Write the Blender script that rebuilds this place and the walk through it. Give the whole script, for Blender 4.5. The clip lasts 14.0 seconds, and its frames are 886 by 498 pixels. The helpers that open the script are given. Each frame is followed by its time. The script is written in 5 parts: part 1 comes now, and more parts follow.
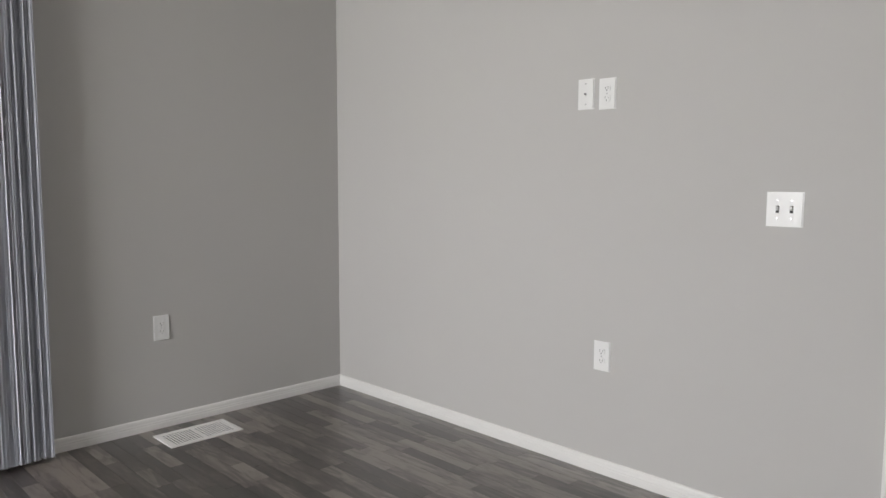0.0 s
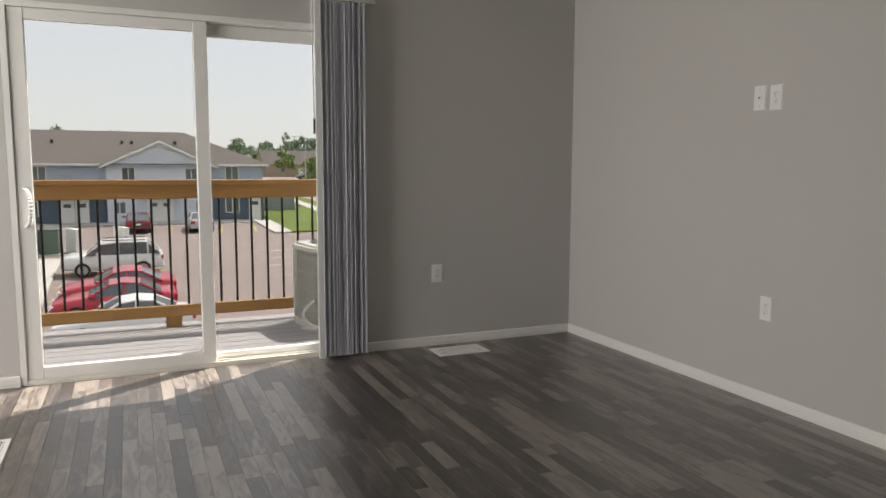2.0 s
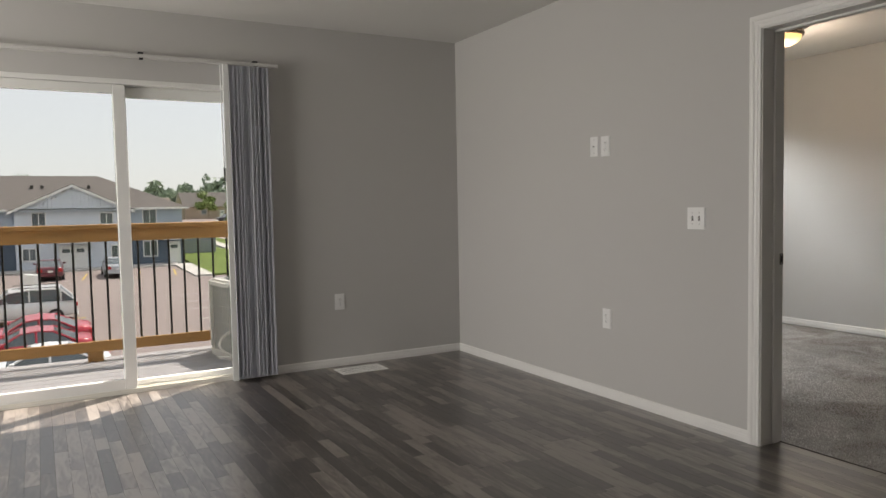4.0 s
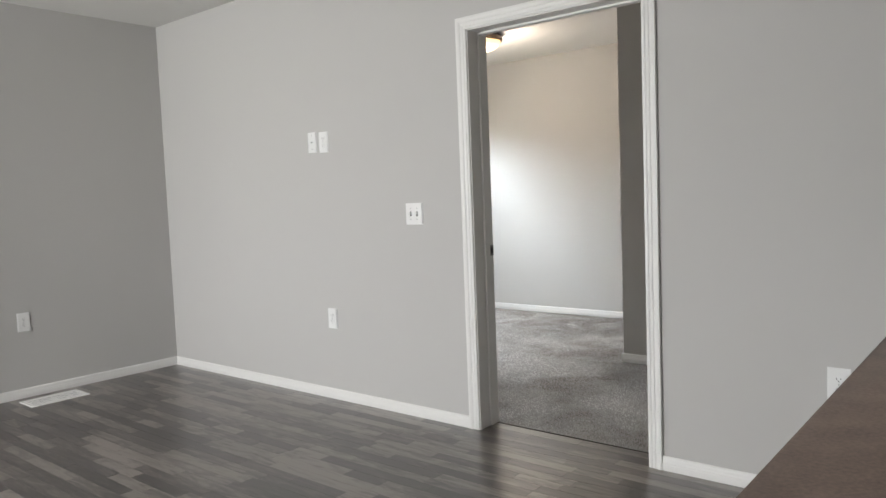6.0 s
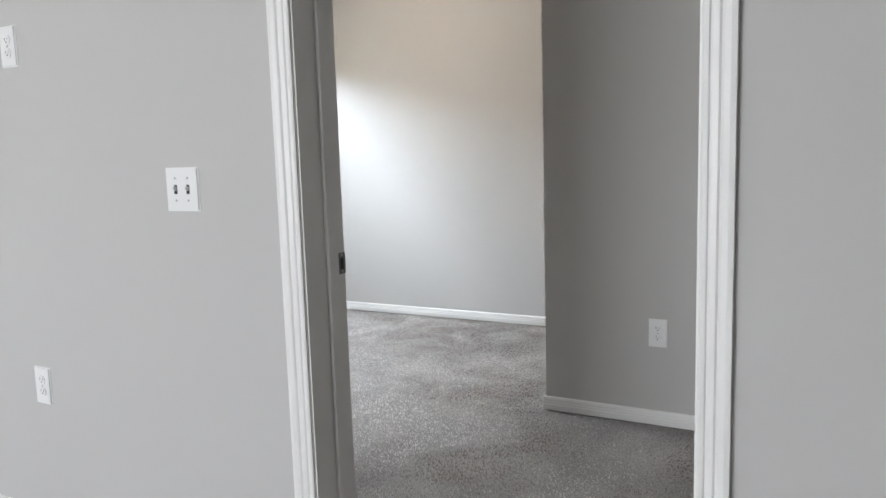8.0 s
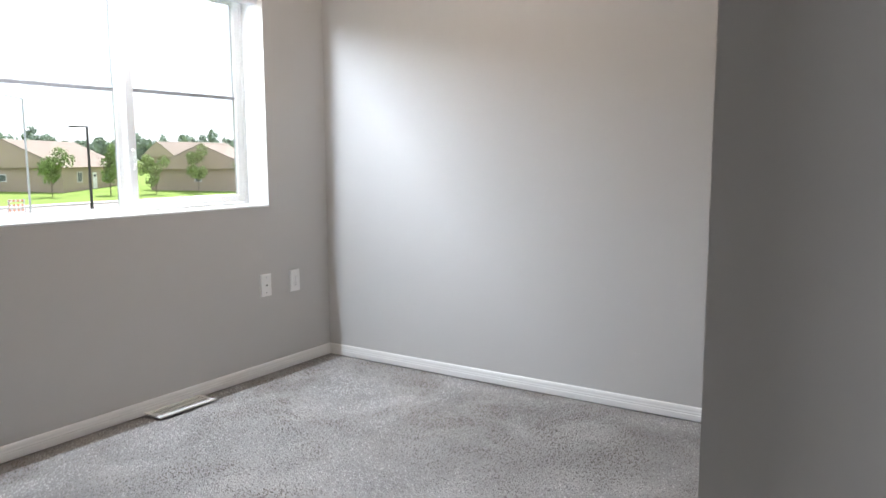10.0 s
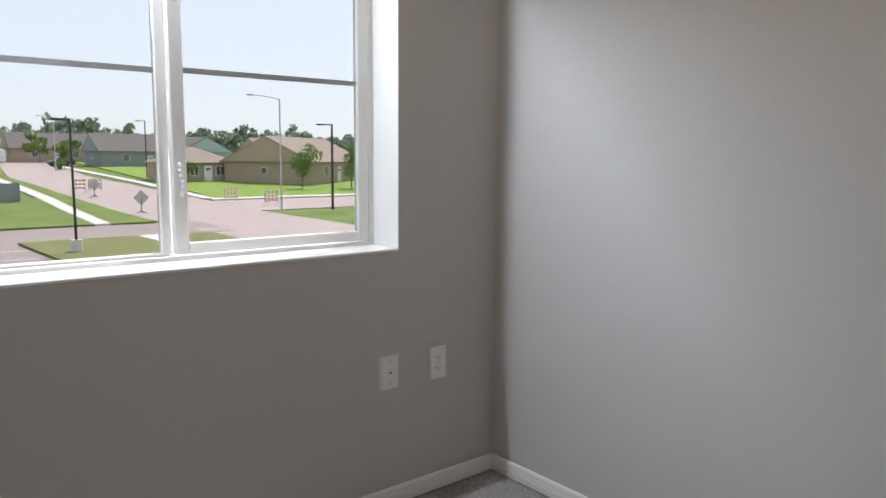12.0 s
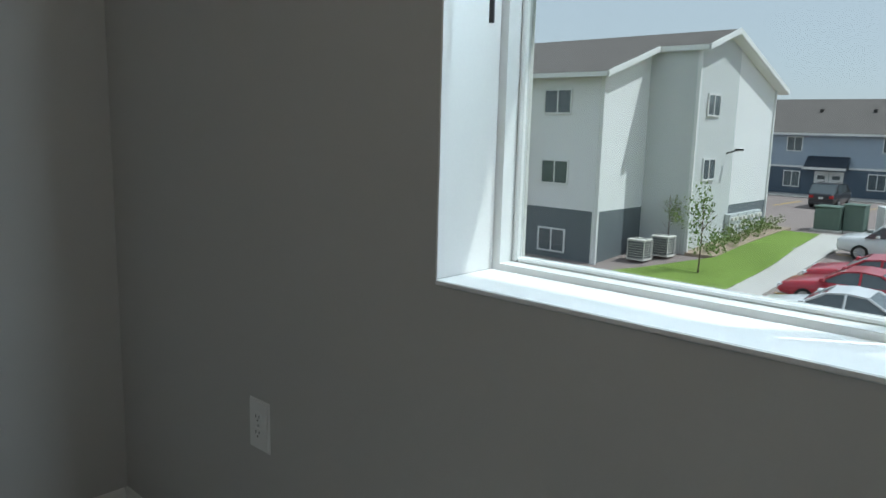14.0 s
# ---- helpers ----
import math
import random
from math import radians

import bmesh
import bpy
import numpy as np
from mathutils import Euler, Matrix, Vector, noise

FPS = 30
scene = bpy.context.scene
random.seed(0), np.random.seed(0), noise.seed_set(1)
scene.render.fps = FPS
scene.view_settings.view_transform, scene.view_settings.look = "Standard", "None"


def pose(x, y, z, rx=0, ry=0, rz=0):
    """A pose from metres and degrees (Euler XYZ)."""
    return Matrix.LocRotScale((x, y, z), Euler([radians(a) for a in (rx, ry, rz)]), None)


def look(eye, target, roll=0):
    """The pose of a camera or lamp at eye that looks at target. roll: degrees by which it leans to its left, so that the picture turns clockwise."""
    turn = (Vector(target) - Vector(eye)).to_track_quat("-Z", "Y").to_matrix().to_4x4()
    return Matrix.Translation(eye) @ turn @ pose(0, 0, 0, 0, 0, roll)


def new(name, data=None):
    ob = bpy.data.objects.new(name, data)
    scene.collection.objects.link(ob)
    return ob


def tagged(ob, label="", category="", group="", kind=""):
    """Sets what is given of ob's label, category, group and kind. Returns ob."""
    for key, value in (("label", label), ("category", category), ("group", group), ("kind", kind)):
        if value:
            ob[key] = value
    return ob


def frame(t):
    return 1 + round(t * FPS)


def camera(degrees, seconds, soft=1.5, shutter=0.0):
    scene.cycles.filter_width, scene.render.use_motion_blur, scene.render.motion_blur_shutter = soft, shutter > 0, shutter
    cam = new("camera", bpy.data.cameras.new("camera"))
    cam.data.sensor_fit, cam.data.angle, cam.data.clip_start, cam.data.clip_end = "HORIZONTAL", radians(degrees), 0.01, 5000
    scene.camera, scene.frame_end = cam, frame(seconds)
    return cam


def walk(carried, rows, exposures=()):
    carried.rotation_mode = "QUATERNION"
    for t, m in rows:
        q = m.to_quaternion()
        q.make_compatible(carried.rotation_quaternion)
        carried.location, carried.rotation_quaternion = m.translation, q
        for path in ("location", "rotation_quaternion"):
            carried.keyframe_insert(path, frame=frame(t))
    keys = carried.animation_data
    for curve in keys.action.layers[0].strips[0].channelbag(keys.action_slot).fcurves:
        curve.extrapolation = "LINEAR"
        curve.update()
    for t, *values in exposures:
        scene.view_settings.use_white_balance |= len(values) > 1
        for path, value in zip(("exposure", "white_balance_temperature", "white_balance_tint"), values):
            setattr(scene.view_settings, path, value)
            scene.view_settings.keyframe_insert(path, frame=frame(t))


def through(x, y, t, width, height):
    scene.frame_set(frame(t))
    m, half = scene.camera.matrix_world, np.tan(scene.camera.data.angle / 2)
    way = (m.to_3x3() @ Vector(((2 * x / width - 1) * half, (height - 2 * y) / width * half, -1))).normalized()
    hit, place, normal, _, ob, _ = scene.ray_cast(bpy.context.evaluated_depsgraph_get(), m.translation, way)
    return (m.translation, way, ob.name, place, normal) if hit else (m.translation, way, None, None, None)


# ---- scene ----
cam = camera(63.0, 14.0)
PATH = [
    (0, pose(-2.544, -3.469, 1.236, 84.43, -0.16, -44.48)),
    (0.5, pose(-2.641, -3.734, 1.225, 84.66, 0.03, -36.10)),
    (1, pose(-2.724, -4.047, 1.223, 84.21, 0.06, -30.01)),
    (1.5, pose(-2.896, -4.280, 1.197, 83.73, -0.09, -25.66)),
    (2, pose(-2.997, -4.544, 1.215, 83.70, -0.14, -23.37)),
    (2.2, pose(-3.022, -4.635, 1.239, 83.63, 0.16, -23.24)),
    (4.3, pose(-3.124, -5.317, 1.226, 87.07, 1.37, -32.03)),
    (4.5, pose(-3.152, -5.346, 1.239, 86.99, 1.48, -34.31)),
    (5, pose(-3.141, -5.408, 1.231, 86.93, 1.66, -40.15)),
    (5.5, pose(-3.105, -5.336, 1.232, 86.36, 1.93, -46.08)),
    (6, pose(-2.960, -5.164, 1.225, 85.82, 2.20, -50.67)),
    (6.5, pose(-2.718, -4.843, 1.223, 85.01, 2.41, -55.04)),
    (7, pose(-2.322, -4.594, 1.229, 84.28, 2.69, -58.42)),
    (7.2, pose(-2.140, -4.478, 1.203, 84.42, 2.97, -60.08)),
    (9.3, pose(-0.331, -3.532, 1.193, 80.11, -0.07, -62.30)),
    (9.5, pose(-0.207, -3.445, 1.195, 80.82, -0.21, -60.84)),
    (10, pose(0.112, -3.282, 1.179, 82.87, 0.29, -56.90)),
    (10.5, pose(0.479, -3.133, 1.199, 83.24, 0.06, -52.58)),
    (11, pose(0.805, -2.909, 1.215, 83.16, -0.12, -49.44)),
    (11.5, pose(1.126, -2.671, 1.249, 82.80, -0.35, -45.15)),
    (12, pose(1.432, -2.381, 1.257, 82.66, -0.39, -39.03)),
    (12.5, pose(1.794, -2.137, 1.221, 83.35, -0.43, -24.75)),
    (13, pose(2.042, -1.823, 1.227, 82.64, -1.42, -5.66)),
    (13.3, pose(2.193, -1.650, 1.217, 82.03, -1.93, 8.76)),
    (13.6, pose(2.288, -1.510, 1.227, 81.39, -2.09, 23.51)),
    (14, pose(2.293, -1.245, 1.195, 80.54, -1.51, 42.40)),
]
walk(cam, PATH, exposures=[
    (0, 2.65, 6400, 12), (0.5, 2.40, 6500, 11), (1.0, 2.20, 6800, 12), (2.2, 1.85, 6900, 13), (4.3, 1.97, 6900, 12), (5.0, 2.35, 6700, 10), (6.5, 2.90, 6250, 10), (7.2, 2.88, 6150, 10),
    (9.3, 2.92, 6050, 12), (10.0, 2.68, 6050, 13), (11.0, 2.10, 6100, 13), (12.0, 1.68, 6200, 14), (12.5, 1.47, 6100, 14), (13.0, 1.32, 5900, 4), (13.5, 1.12, 5650, 2), (14.0, 1.08, 5600, 0)])

# ---- light ----
YB = -0.33         # bedroom side of the outer wall
SUN = Vector((0.44, 0.294, 0.849)).normalized()
world = bpy.data.worlds.new("world")
scene.world = world
world.use_nodes = True
wt = world.node_tree
sky = wt.nodes.new("ShaderNodeTexSky")
sky.sky_type = 'NISHITA'
sky.sun_disc = False
sky.sun_elevation = math.asin(SUN.z)
sky.sun_rotation = math.atan2(SUN.x, SUN.y)
sky.dust_density = 1.0
sky.air_density = 1.0
haze = wt.nodes.new("ShaderNodeMix")
haze.data_type = 'RGBA'
haze.inputs[0].default_value = 0.85
haze.inputs[7].default_value = (4.5, 4.65, 4.75, 1)
wt.links.new(sky.outputs[0], haze.inputs[6])
wt.links.new(haze.outputs[2], wt.nodes["Background"].inputs[0])
wt.nodes["Background"].inputs[1].default_value = 0.15
sun = new("sun", bpy.data.lights.new("sun", 'SUN'))
sun.data.energy = 3.8
sun.data.angle = radians(0.6)
sun.data.color = (1.0, 0.95, 0.88)
sun.matrix_world = look(SUN * 50, (0, 0, 0))


def daylight(centre, size, aim, watts, colour):
    """An added area lamp that stands in for sky light at a glazed opening."""
    d = bpy.data.lights.new("daylight_fill", 'AREA')
    d.shape = 'RECTANGLE'
    d.size, d.size_y, d.energy, d.color = size[0], size[1], watts, colour
    ob = new("daylight_fill", d)
    ob.matrix_world = look(centre, Vector(centre) + Vector(aim))


# living room fill lamp, placed at the added, unseen west window
daylight((-6.15, -1.5, 1.45), (2.2, 1.3), (1, 0, -0.05), 29.0, (0.98, 0.975, 0.96))
# lamp added behind the raised bedroom blind, standing in for sky light
daylight((1.98, YB + 0.115, 2.018), (1.02, 0.03), (0.0, -1, -0.4), 12.0, (0.86, 0.94, 1.0))
bulb = new("lamp_bulb", bpy.data.lights.new("lamp_bulb", 'POINT'))
bulb.data.energy, bulb.data.color, bulb.data.shadow_soft_size = 3.6, (1.0, 0.83, 0.67), 0.12
bulb.location = (2.13, -1.49, 2.28)

# ---- materials ----


def nodes_of(name):
    m = bpy.data.materials.new(name)
    m.use_nodes = True
    t = m.node_tree
    return m, t, t.nodes["Principled BSDF"]


def plain(name, c, rough=0.5, metal=0.0, vary=0.08, scale=6.0, grain=120.0, bump=0.05, spec=0.5, stretch=(1, 1, 1), dist=0.002):
    """Paint, plastic, metal or cloth: a base colour with stains at two sizes and a fine relief."""
    m, t, b = nodes_of(name)
    co = t.nodes.new("ShaderNodeTexCoord")
    mp = t.nodes.new("ShaderNodeMapping")
    mp.inputs["Scale"].default_value = stretch
    t.links.new(co.outputs["Object"], mp.inputs[0])
    n1 = t.nodes.new("ShaderNodeTexNoise")
    n1.inputs["Scale"].default_value = scale
    n1.inputs["Detail"].default_value = 5
    n2 = t.nodes.new("ShaderNodeTexNoise")
    n2.inputs["Scale"].default_value = grain
    n2.inputs["Detail"].default_value = 3
    t.links.new(mp.outputs[0], n1.inputs[0])
    t.links.new(mp.outputs[0], n2.inputs[0])
    mx = t.nodes.new("ShaderNodeMath")
    mx.operation = 'MULTIPLY_ADD'
    mx.inputs[1].default_value = 0.5
    t.links.new(n2.outputs[0], mx.inputs[0])
    mul = t.nodes.new("ShaderNodeMath")
    mul.operation = 'MULTIPLY'
    mul.inputs[1].default_value = 0.5
    t.links.new(n1.outputs[0], mul.inputs[0])
    t.links.new(mul.outputs[0], mx.inputs[2])
    r = t.nodes.new("ShaderNodeValToRGB")
    r.color_ramp.elements[0].position, r.color_ramp.elements[1].position = 0.3, 0.7
    r.color_ramp.elements[0].color = (*[max(0, v * (1 - vary)) for v in c], 1)
    r.color_ramp.elements[1].color = (*[min(1, v * (1 + vary)) for v in c], 1)
    t.links.new(mx.outputs[0], r.inputs[0])
    t.links.new(r.outputs[0], b.inputs["Base Color"])
    b.inputs["Roughness"].default_value = rough
    b.inputs["Metallic"].default_value = metal
    b.inputs["Specular IOR Level"].default_value = spec
    if bump:
        bp = t.nodes.new("ShaderNodeBump")
        bp.inputs["Strength"].default_value = bump
        bp.inputs["Distance"].default_value = dist
        t.links.new(n2.outputs[0], bp.inputs["Height"])
        t.links.new(bp.outputs[0], b.inputs["Normal"])
    return m


def plank_wood(name, dark, light, warm):
    """Printed wood strip: long grain along the strip, each strip with its own tone."""
    m, t, b = nodes_of(name)
    co = t.nodes.new("ShaderNodeTexCoord")
    oi = t.nodes.new("ShaderNodeObjectInfo")
    gi = t.nodes.new("ShaderNodeNewGeometry")
    ad = t.nodes.new("ShaderNodeMath")
    t.links.new(oi.outputs["Random"], ad.inputs[0])
    t.links.new(gi.outputs["Random Per Island"], ad.inputs[1])
    fr = t.nodes.new("ShaderNodeMath")
    fr.operation = 'FRACT'
    t.links.new(ad.outputs[0], fr.inputs[0])
    off = t.nodes.new("ShaderNodeMath")
    off.operation = 'MULTIPLY'
    off.inputs[1].default_value = 37.0
    t.links.new(fr.outputs[0], off.inputs[0])
    cm = t.nodes.new("ShaderNodeCombineXYZ")
    t.links.new(off.outputs[0], cm.inputs[0])
    t.links.new(off.outputs[0], cm.inputs[1])
    va = t.nodes.new("ShaderNodeVectorMath")
    t.links.new(gi.outputs["Position"], va.inputs[0])
    t.links.new(cm.outputs[0], va.inputs[1])
    mp = t.nodes.new("ShaderNodeMapping")
    mp.inputs["Scale"].default_value = (18, 3.2, 18)
    t.links.new(va.outputs[0], mp.inputs[0])
    g = t.nodes.new("ShaderNodeTexNoise")
    g.inputs["Scale"].default_value = 1.6
    g.inputs["Detail"].default_value = 7
    g.inputs["Distortion"].default_value = 1.2
    t.links.new(mp.outputs[0], g.inputs[0])
    mix = t.nodes.new("ShaderNodeMath")
    mix.operation = 'MULTIPLY_ADD'
    mix.inputs[1].default_value = 0.85
    sc = t.nodes.new("ShaderNodeMath")
    sc.operation = 'MULTIPLY_ADD'
    sc.inputs[1].default_value = 1.7
    sc.inputs[2].default_value = -0.76
    t.links.new(g.outputs[0], sc.inputs[0])
    t.links.new(fr.outputs[0], mix.inputs[0])
    t.links.new(sc.outputs[0], mix.inputs[2])
    r = t.nodes.new("ShaderNodeValToRGB")
    e = r.color_ramp.elements
    e[0].position, e[0].color = 0.18, (*dark, 1)
    e[1].position, e[1].color = 0.92, (*light, 1)
    k = e.new(0.5)
    k.color = (*warm, 1)
    t.links.new(mix.outputs[0], r.inputs[0])
    t.links.new(r.outputs[0], b.inputs["Base Color"])
    b.inputs["Roughness"].default_value = 0.36
    rr = t.nodes.new("ShaderNodeMapRange")
    rr.inputs["To Min"].default_value, rr.inputs["To Max"].default_value = 0.30, 0.42
    b.inputs["Specular IOR Level"].default_value = 0.9
    b.inputs["Coat Weight"].default_value = 0.7
    b.inputs["Coat Roughness"].default_value = 0.33
    t.links.new(g.outputs[0], rr.inputs[0])
    t.links.new(rr.outputs[0], b.inputs["Roughness"])
    bp = t.nodes.new("ShaderNodeBump")
    bp.inputs["Strength"].default_value = 0.15
    bp.inputs["Distance"].default_value = 0.001
    t.links.new(g.outputs[0], bp.inputs["Height"])
    t.links.new(bp.outputs[0], b.inputs["Normal"])
    return m


M_WALL = plain("wall_paint", (0.53, 0.52, 0.505), 0.75, vary=0.012, scale=0.8, grain=260, bump=0.12, dist=0.0008, spec=0.3)
M_CEIL = plain("ceiling_paint", (0.74, 0.73, 0.71), 0.9, vary=0.02, scale=1.2, grain=150, bump=0.35, dist=0.002, spec=0.2)
M_TRIM = plain("trim_white", (0.80, 0.79, 0.77), 0.42, vary=0.02, scale=3, grain=200, bump=0.03)
M_PLATE = plain("plate_white", (0.82, 0.82, 0.81), 0.3, vary=0.01, bump=0)
M_SLOT = plain("slot_dark", (0.02, 0.02, 0.02), 0.6, bump=0)
M_SCREW = plain("screw_steel", (0.5, 0.5, 0.5), 0.35, 1.0, bump=0)
M_BRONZE = plain("strike_metal", (0.20, 0.19, 0.18), 0.35, 0.9, vary=0.1, bump=0.05)
M_VINYL = plain("vinyl_white", (0.78, 0.78, 0.76), 0.35, vary=0.015, bump=0.02)
M_ALMOND = plain("vinyl_almond", (0.70, 0.68, 0.62), 0.4, vary=0.02, bump=0.02)


def glass(name, through):
    """Glass tinted grey to dim the outdoors; through: the light that one face lets pass."""
    m, t, b = nodes_of(name)
    tr = t.nodes.new("ShaderNodeBsdfTransparent")
    tr.inputs[0].default_value = (through * 0.99, through, through, 1)
    gl = t.nodes.new("ShaderNodeBsdfGlossy")
    gl.inputs["Roughness"].default_value = 0.0
    fz = t.nodes.new("ShaderNodeFresnel")
    fs = t.nodes.new("ShaderNodeMath")
    fs.operation = 'MULTIPLY'
    fs.inputs[1].default_value = 0.2
    mx = t.nodes.new("ShaderNodeMixShader")
    t.links.new(fz.outputs[0], fs.inputs[0])
    t.links.new(fs.outputs[0], mx.inputs[0])
    t.links.new(tr.outputs[0], mx.inputs[1])
    t.links.new(gl.outputs[0], mx.inputs[2])
    t.links.new(mx.outputs[0], t.nodes["Material Output"].inputs[0])
    t.nodes.remove(b)
    return m


# grey tint lowers the brightness of everything seen through the panes
M_GLASS = glass("window_glass", 0.62)
M_GLASS_DOOR = glass("door_glass", 0.54)
M_VENT = plain("vent_white", (0.84, 0.83, 0.81), 0.45, vary=0.03, bump=0.02)
M_PLANK = plank_wood("floor_plank", (0.026, 0.020, 0.017), (0.215, 0.186, 0.164), (0.080, 0.065, 0.056))
M_SUB = plain("subfloor", (0.03, 0.027, 0.025), 0.8, bump=0)
M_CARPET = plain("carpet_base", (0.38, 0.365, 0.35), 1.0, vary=0.35, scale=3, grain=300, bump=0.8, dist=0.006, spec=0.1)
M_COUNTER = plain("counter_laminate", (0.115, 0.082, 0.066), 0.55, vary=0.35, scale=14, grain=160, bump=0.03)
M_CAB = plain("cabinet_wood", (0.10, 0.07, 0.05), 0.5, vary=0.2, scale=4, grain=60, stretch=(6, 6, 0.6))
M_VANE = plain("blind_vane", (0.70, 0.70, 0.73), 0.55, vary=0.06, scale=9, grain=200, bump=0.1)
bsdf = M_VANE.node_tree.nodes["Principled BSDF"]
# vane tones spread at random, imitating the shaded gaps between stacked vanes
vo = M_VANE.node_tree.nodes.new("ShaderNodeObjectInfo")
vr = M_VANE.node_tree.nodes.new("ShaderNodeValToRGB")
vr.color_ramp.elements[0].color = (0.62, 0.63, 0.68, 1)
vr.color_ramp.elements[1].color = (0.94, 0.95, 1.0, 1)
M_VANE.node_tree.links.new(vo.outputs["Random"], vr.inputs[0])
M_VANE.node_tree.links.new(vr.outputs[0], bsdf.inputs["Base Color"])
M_LEAD = plain("blind_lead", (0.74, 0.75, 0.74), 0.45, vary=0.02, bump=0.02)

# ---- mesh helpers ----


def box(bm, x0, x1, y0, y1, z0, z1, m=None):
    v = [bm.verts.new((x, y, z)) for x in (x0, x1) for y in (y0, y1) for z in (z0, z1)]
    if m is not None:
        for q in v:
            q.co = m @ q.co
    for a, b, c, d in ((0, 1, 3, 2), (4, 6, 7, 5), (0, 4, 5, 1), (2, 3, 7, 6), (0, 2, 6, 4), (1, 5, 7, 3)):
        bm.faces.new((v[a], v[b], v[c], v[d]))
    return v


def boxes(*rows):
    bm = bmesh.new()
    for r in rows:
        box(bm, *r)
    return bm


def rounded(bm, w, seg=2):
    bmesh.ops.bevel(bm, geom=bm.edges[:], offset=w, segments=seg, affect='EDGES', profile=0.6)
    return bm


def rod(bm, a, b, r0, r1=None, n=10, cap=True):
    """A round bar from a to b."""
    r1 = r0 if r1 is None else r1
    a, b = Vector(a), Vector(b)
    q = (b - a).to_track_quat('Z', 'Y')
    rings = []
    for p, r in ((a, r0), (b, r1)):
        rings.append([bm.verts.new(p + q @ Vector((r * math.cos(2 * math.pi * k / n), r * math.sin(2 * math.pi * k / n), 0))) for k in range(n)])
    for k in range(n):
        bm.faces.new((rings[0][k], rings[0][(k + 1) % n], rings[1][(k + 1) % n], rings[1][k]))
    if cap:
        bm.faces.new(rings[0][::-1])
        bm.faces.new(rings[1])
    return bm


def lathe(profile, n=32):
    """Turn a list of (radius, height) about z."""
    bm = bmesh.new()
    rings = []
    for r, z in profile:
        rings.append([bm.verts.new((max(r, 1e-4) * math.cos(2 * math.pi * k / n), max(r, 1e-4) * math.sin(2 * math.pi * k / n), z)) for k in range(n)])
    for a, b in zip(rings, rings[1:]):
        for k in range(n):
            bm.faces.new((a[k], a[(k + 1) % n], b[(k + 1) % n], b[k]))
    bmesh.ops.recalc_face_normals(bm, faces=bm.faces)
    return bm


def extrude(profile, length, m0=0, m1=0, m=None):
    """A profile of (out, up) points drawn out along x; out points to -y. m0, m1: mitres at the ends."""
    bm = bmesh.new()
    ends = []
    for s, k in ((0, -m0), (length, m1)):
        ends.append([bm.verts.new((s + k * u, -o, u)) for o, u in profile])
    if m is not None:
        bmesh.ops.transform(bm, matrix=m, verts=bm.verts)
    n = len(profile)
    for k in range(n):
        bm.faces.new((ends[0][k], ends[0][(k + 1) % n], ends[1][(k + 1) % n], ends[1][k]))
    bm.faces.new(ends[0][::-1])
    bm.faces.new(ends[1])
    bmesh.ops.recalc_face_normals(bm, faces=bm.faces)
    return bm


def mesh_of(name, bm, material, smooth=False):
    me = bpy.data.meshes.new(name)
    bmesh.ops.recalc_face_normals(bm, faces=bm.faces)
    bm.to_mesh(me)
    bm.free()
    if smooth:
        me.shade_smooth()
    me.materials.append(material)
    return me


def part(name, bm, material, parent, label="", smooth=False):
    ob = new(name, mesh_of(name, bm, material, smooth))
    ob.parent = parent
    if label:
        ob["label"] = label
    return ob


def thing(name, label, category, m=None, group="", kind=""):
    ob = new(name)
    ob.empty_display_size = 0.1
    if m is not None:
        ob.matrix_basis = m
    return tagged(ob, label, category, group, kind)


def structure(name, bm, material, label, category, smooth=False):
    return tagged(new(name, mesh_of(name, bm, material, smooth)), label, category, "", "structure")


# ---- rooms ----
CL = 2.576          # living and bedroom ceiling height
XP = 0.158           # bedroom side of the partition
XE = 3.362          # bedroom far wall
DOOR = (-3.857, -2.937)
HEAD = 2.05
PAT = (-3.60, -1.77)
WIN = (1.45, 2.897, 0.926, 2.07)
XW, YS = -6.2, -8.4

structure("wall_north", boxes((XW, PAT[0], 0, 0.17, -0.2, CL), (PAT[1], XP, 0, 0.17, -0.2, CL), (PAT[0], PAT[1], 0, 0.17, 2.11, CL)), M_WALL,
          "light grey painted wall round the sliding patio door", "wall")
structure("wall_partition", boxes((0, XP, DOOR[1] + 0.02, 0, -0.2, CL), (0, XP, YS, DOOR[0] - 0.02, -0.2, CL), (0, XP, DOOR[0] - 0.02, DOOR[1] + 0.02, HEAD + 0.02, CL)), M_WALL,
          "smooth light grey painted partition wall with a bedroom doorway", "wall")
structure("wall_bedroom_north", boxes((XP, WIN[0], YB, YB + 0.26, -0.2, CL), (WIN[1], XE + 0.15, YB, YB + 0.26, -0.2, CL), (WIN[0], WIN[1], YB, YB + 0.26, -0.2, WIN[2]), (WIN[0], WIN[1], YB, YB + 0.26, WIN[3], CL)), M_WALL,
          "light grey painted bedroom wall with a window recess", "wall")
structure("wall_bedroom_east", boxes((XE, XE + 0.15, -4.6, YB, -0.2, CL)), M_WALL, "plain light grey painted bedroom wall", "wall")
structure("wall_closet", boxes((1.761, XE, -4.6, -2.906, -0.2, CL)), M_WALL, "light grey painted closet wall with an outside corner", "wall")
structure("wall_bedroom_south", boxes((XP, 1.761, -4.75, -4.6, -0.2, CL)), M_WALL, "light grey painted wall beside the closet", "wall")
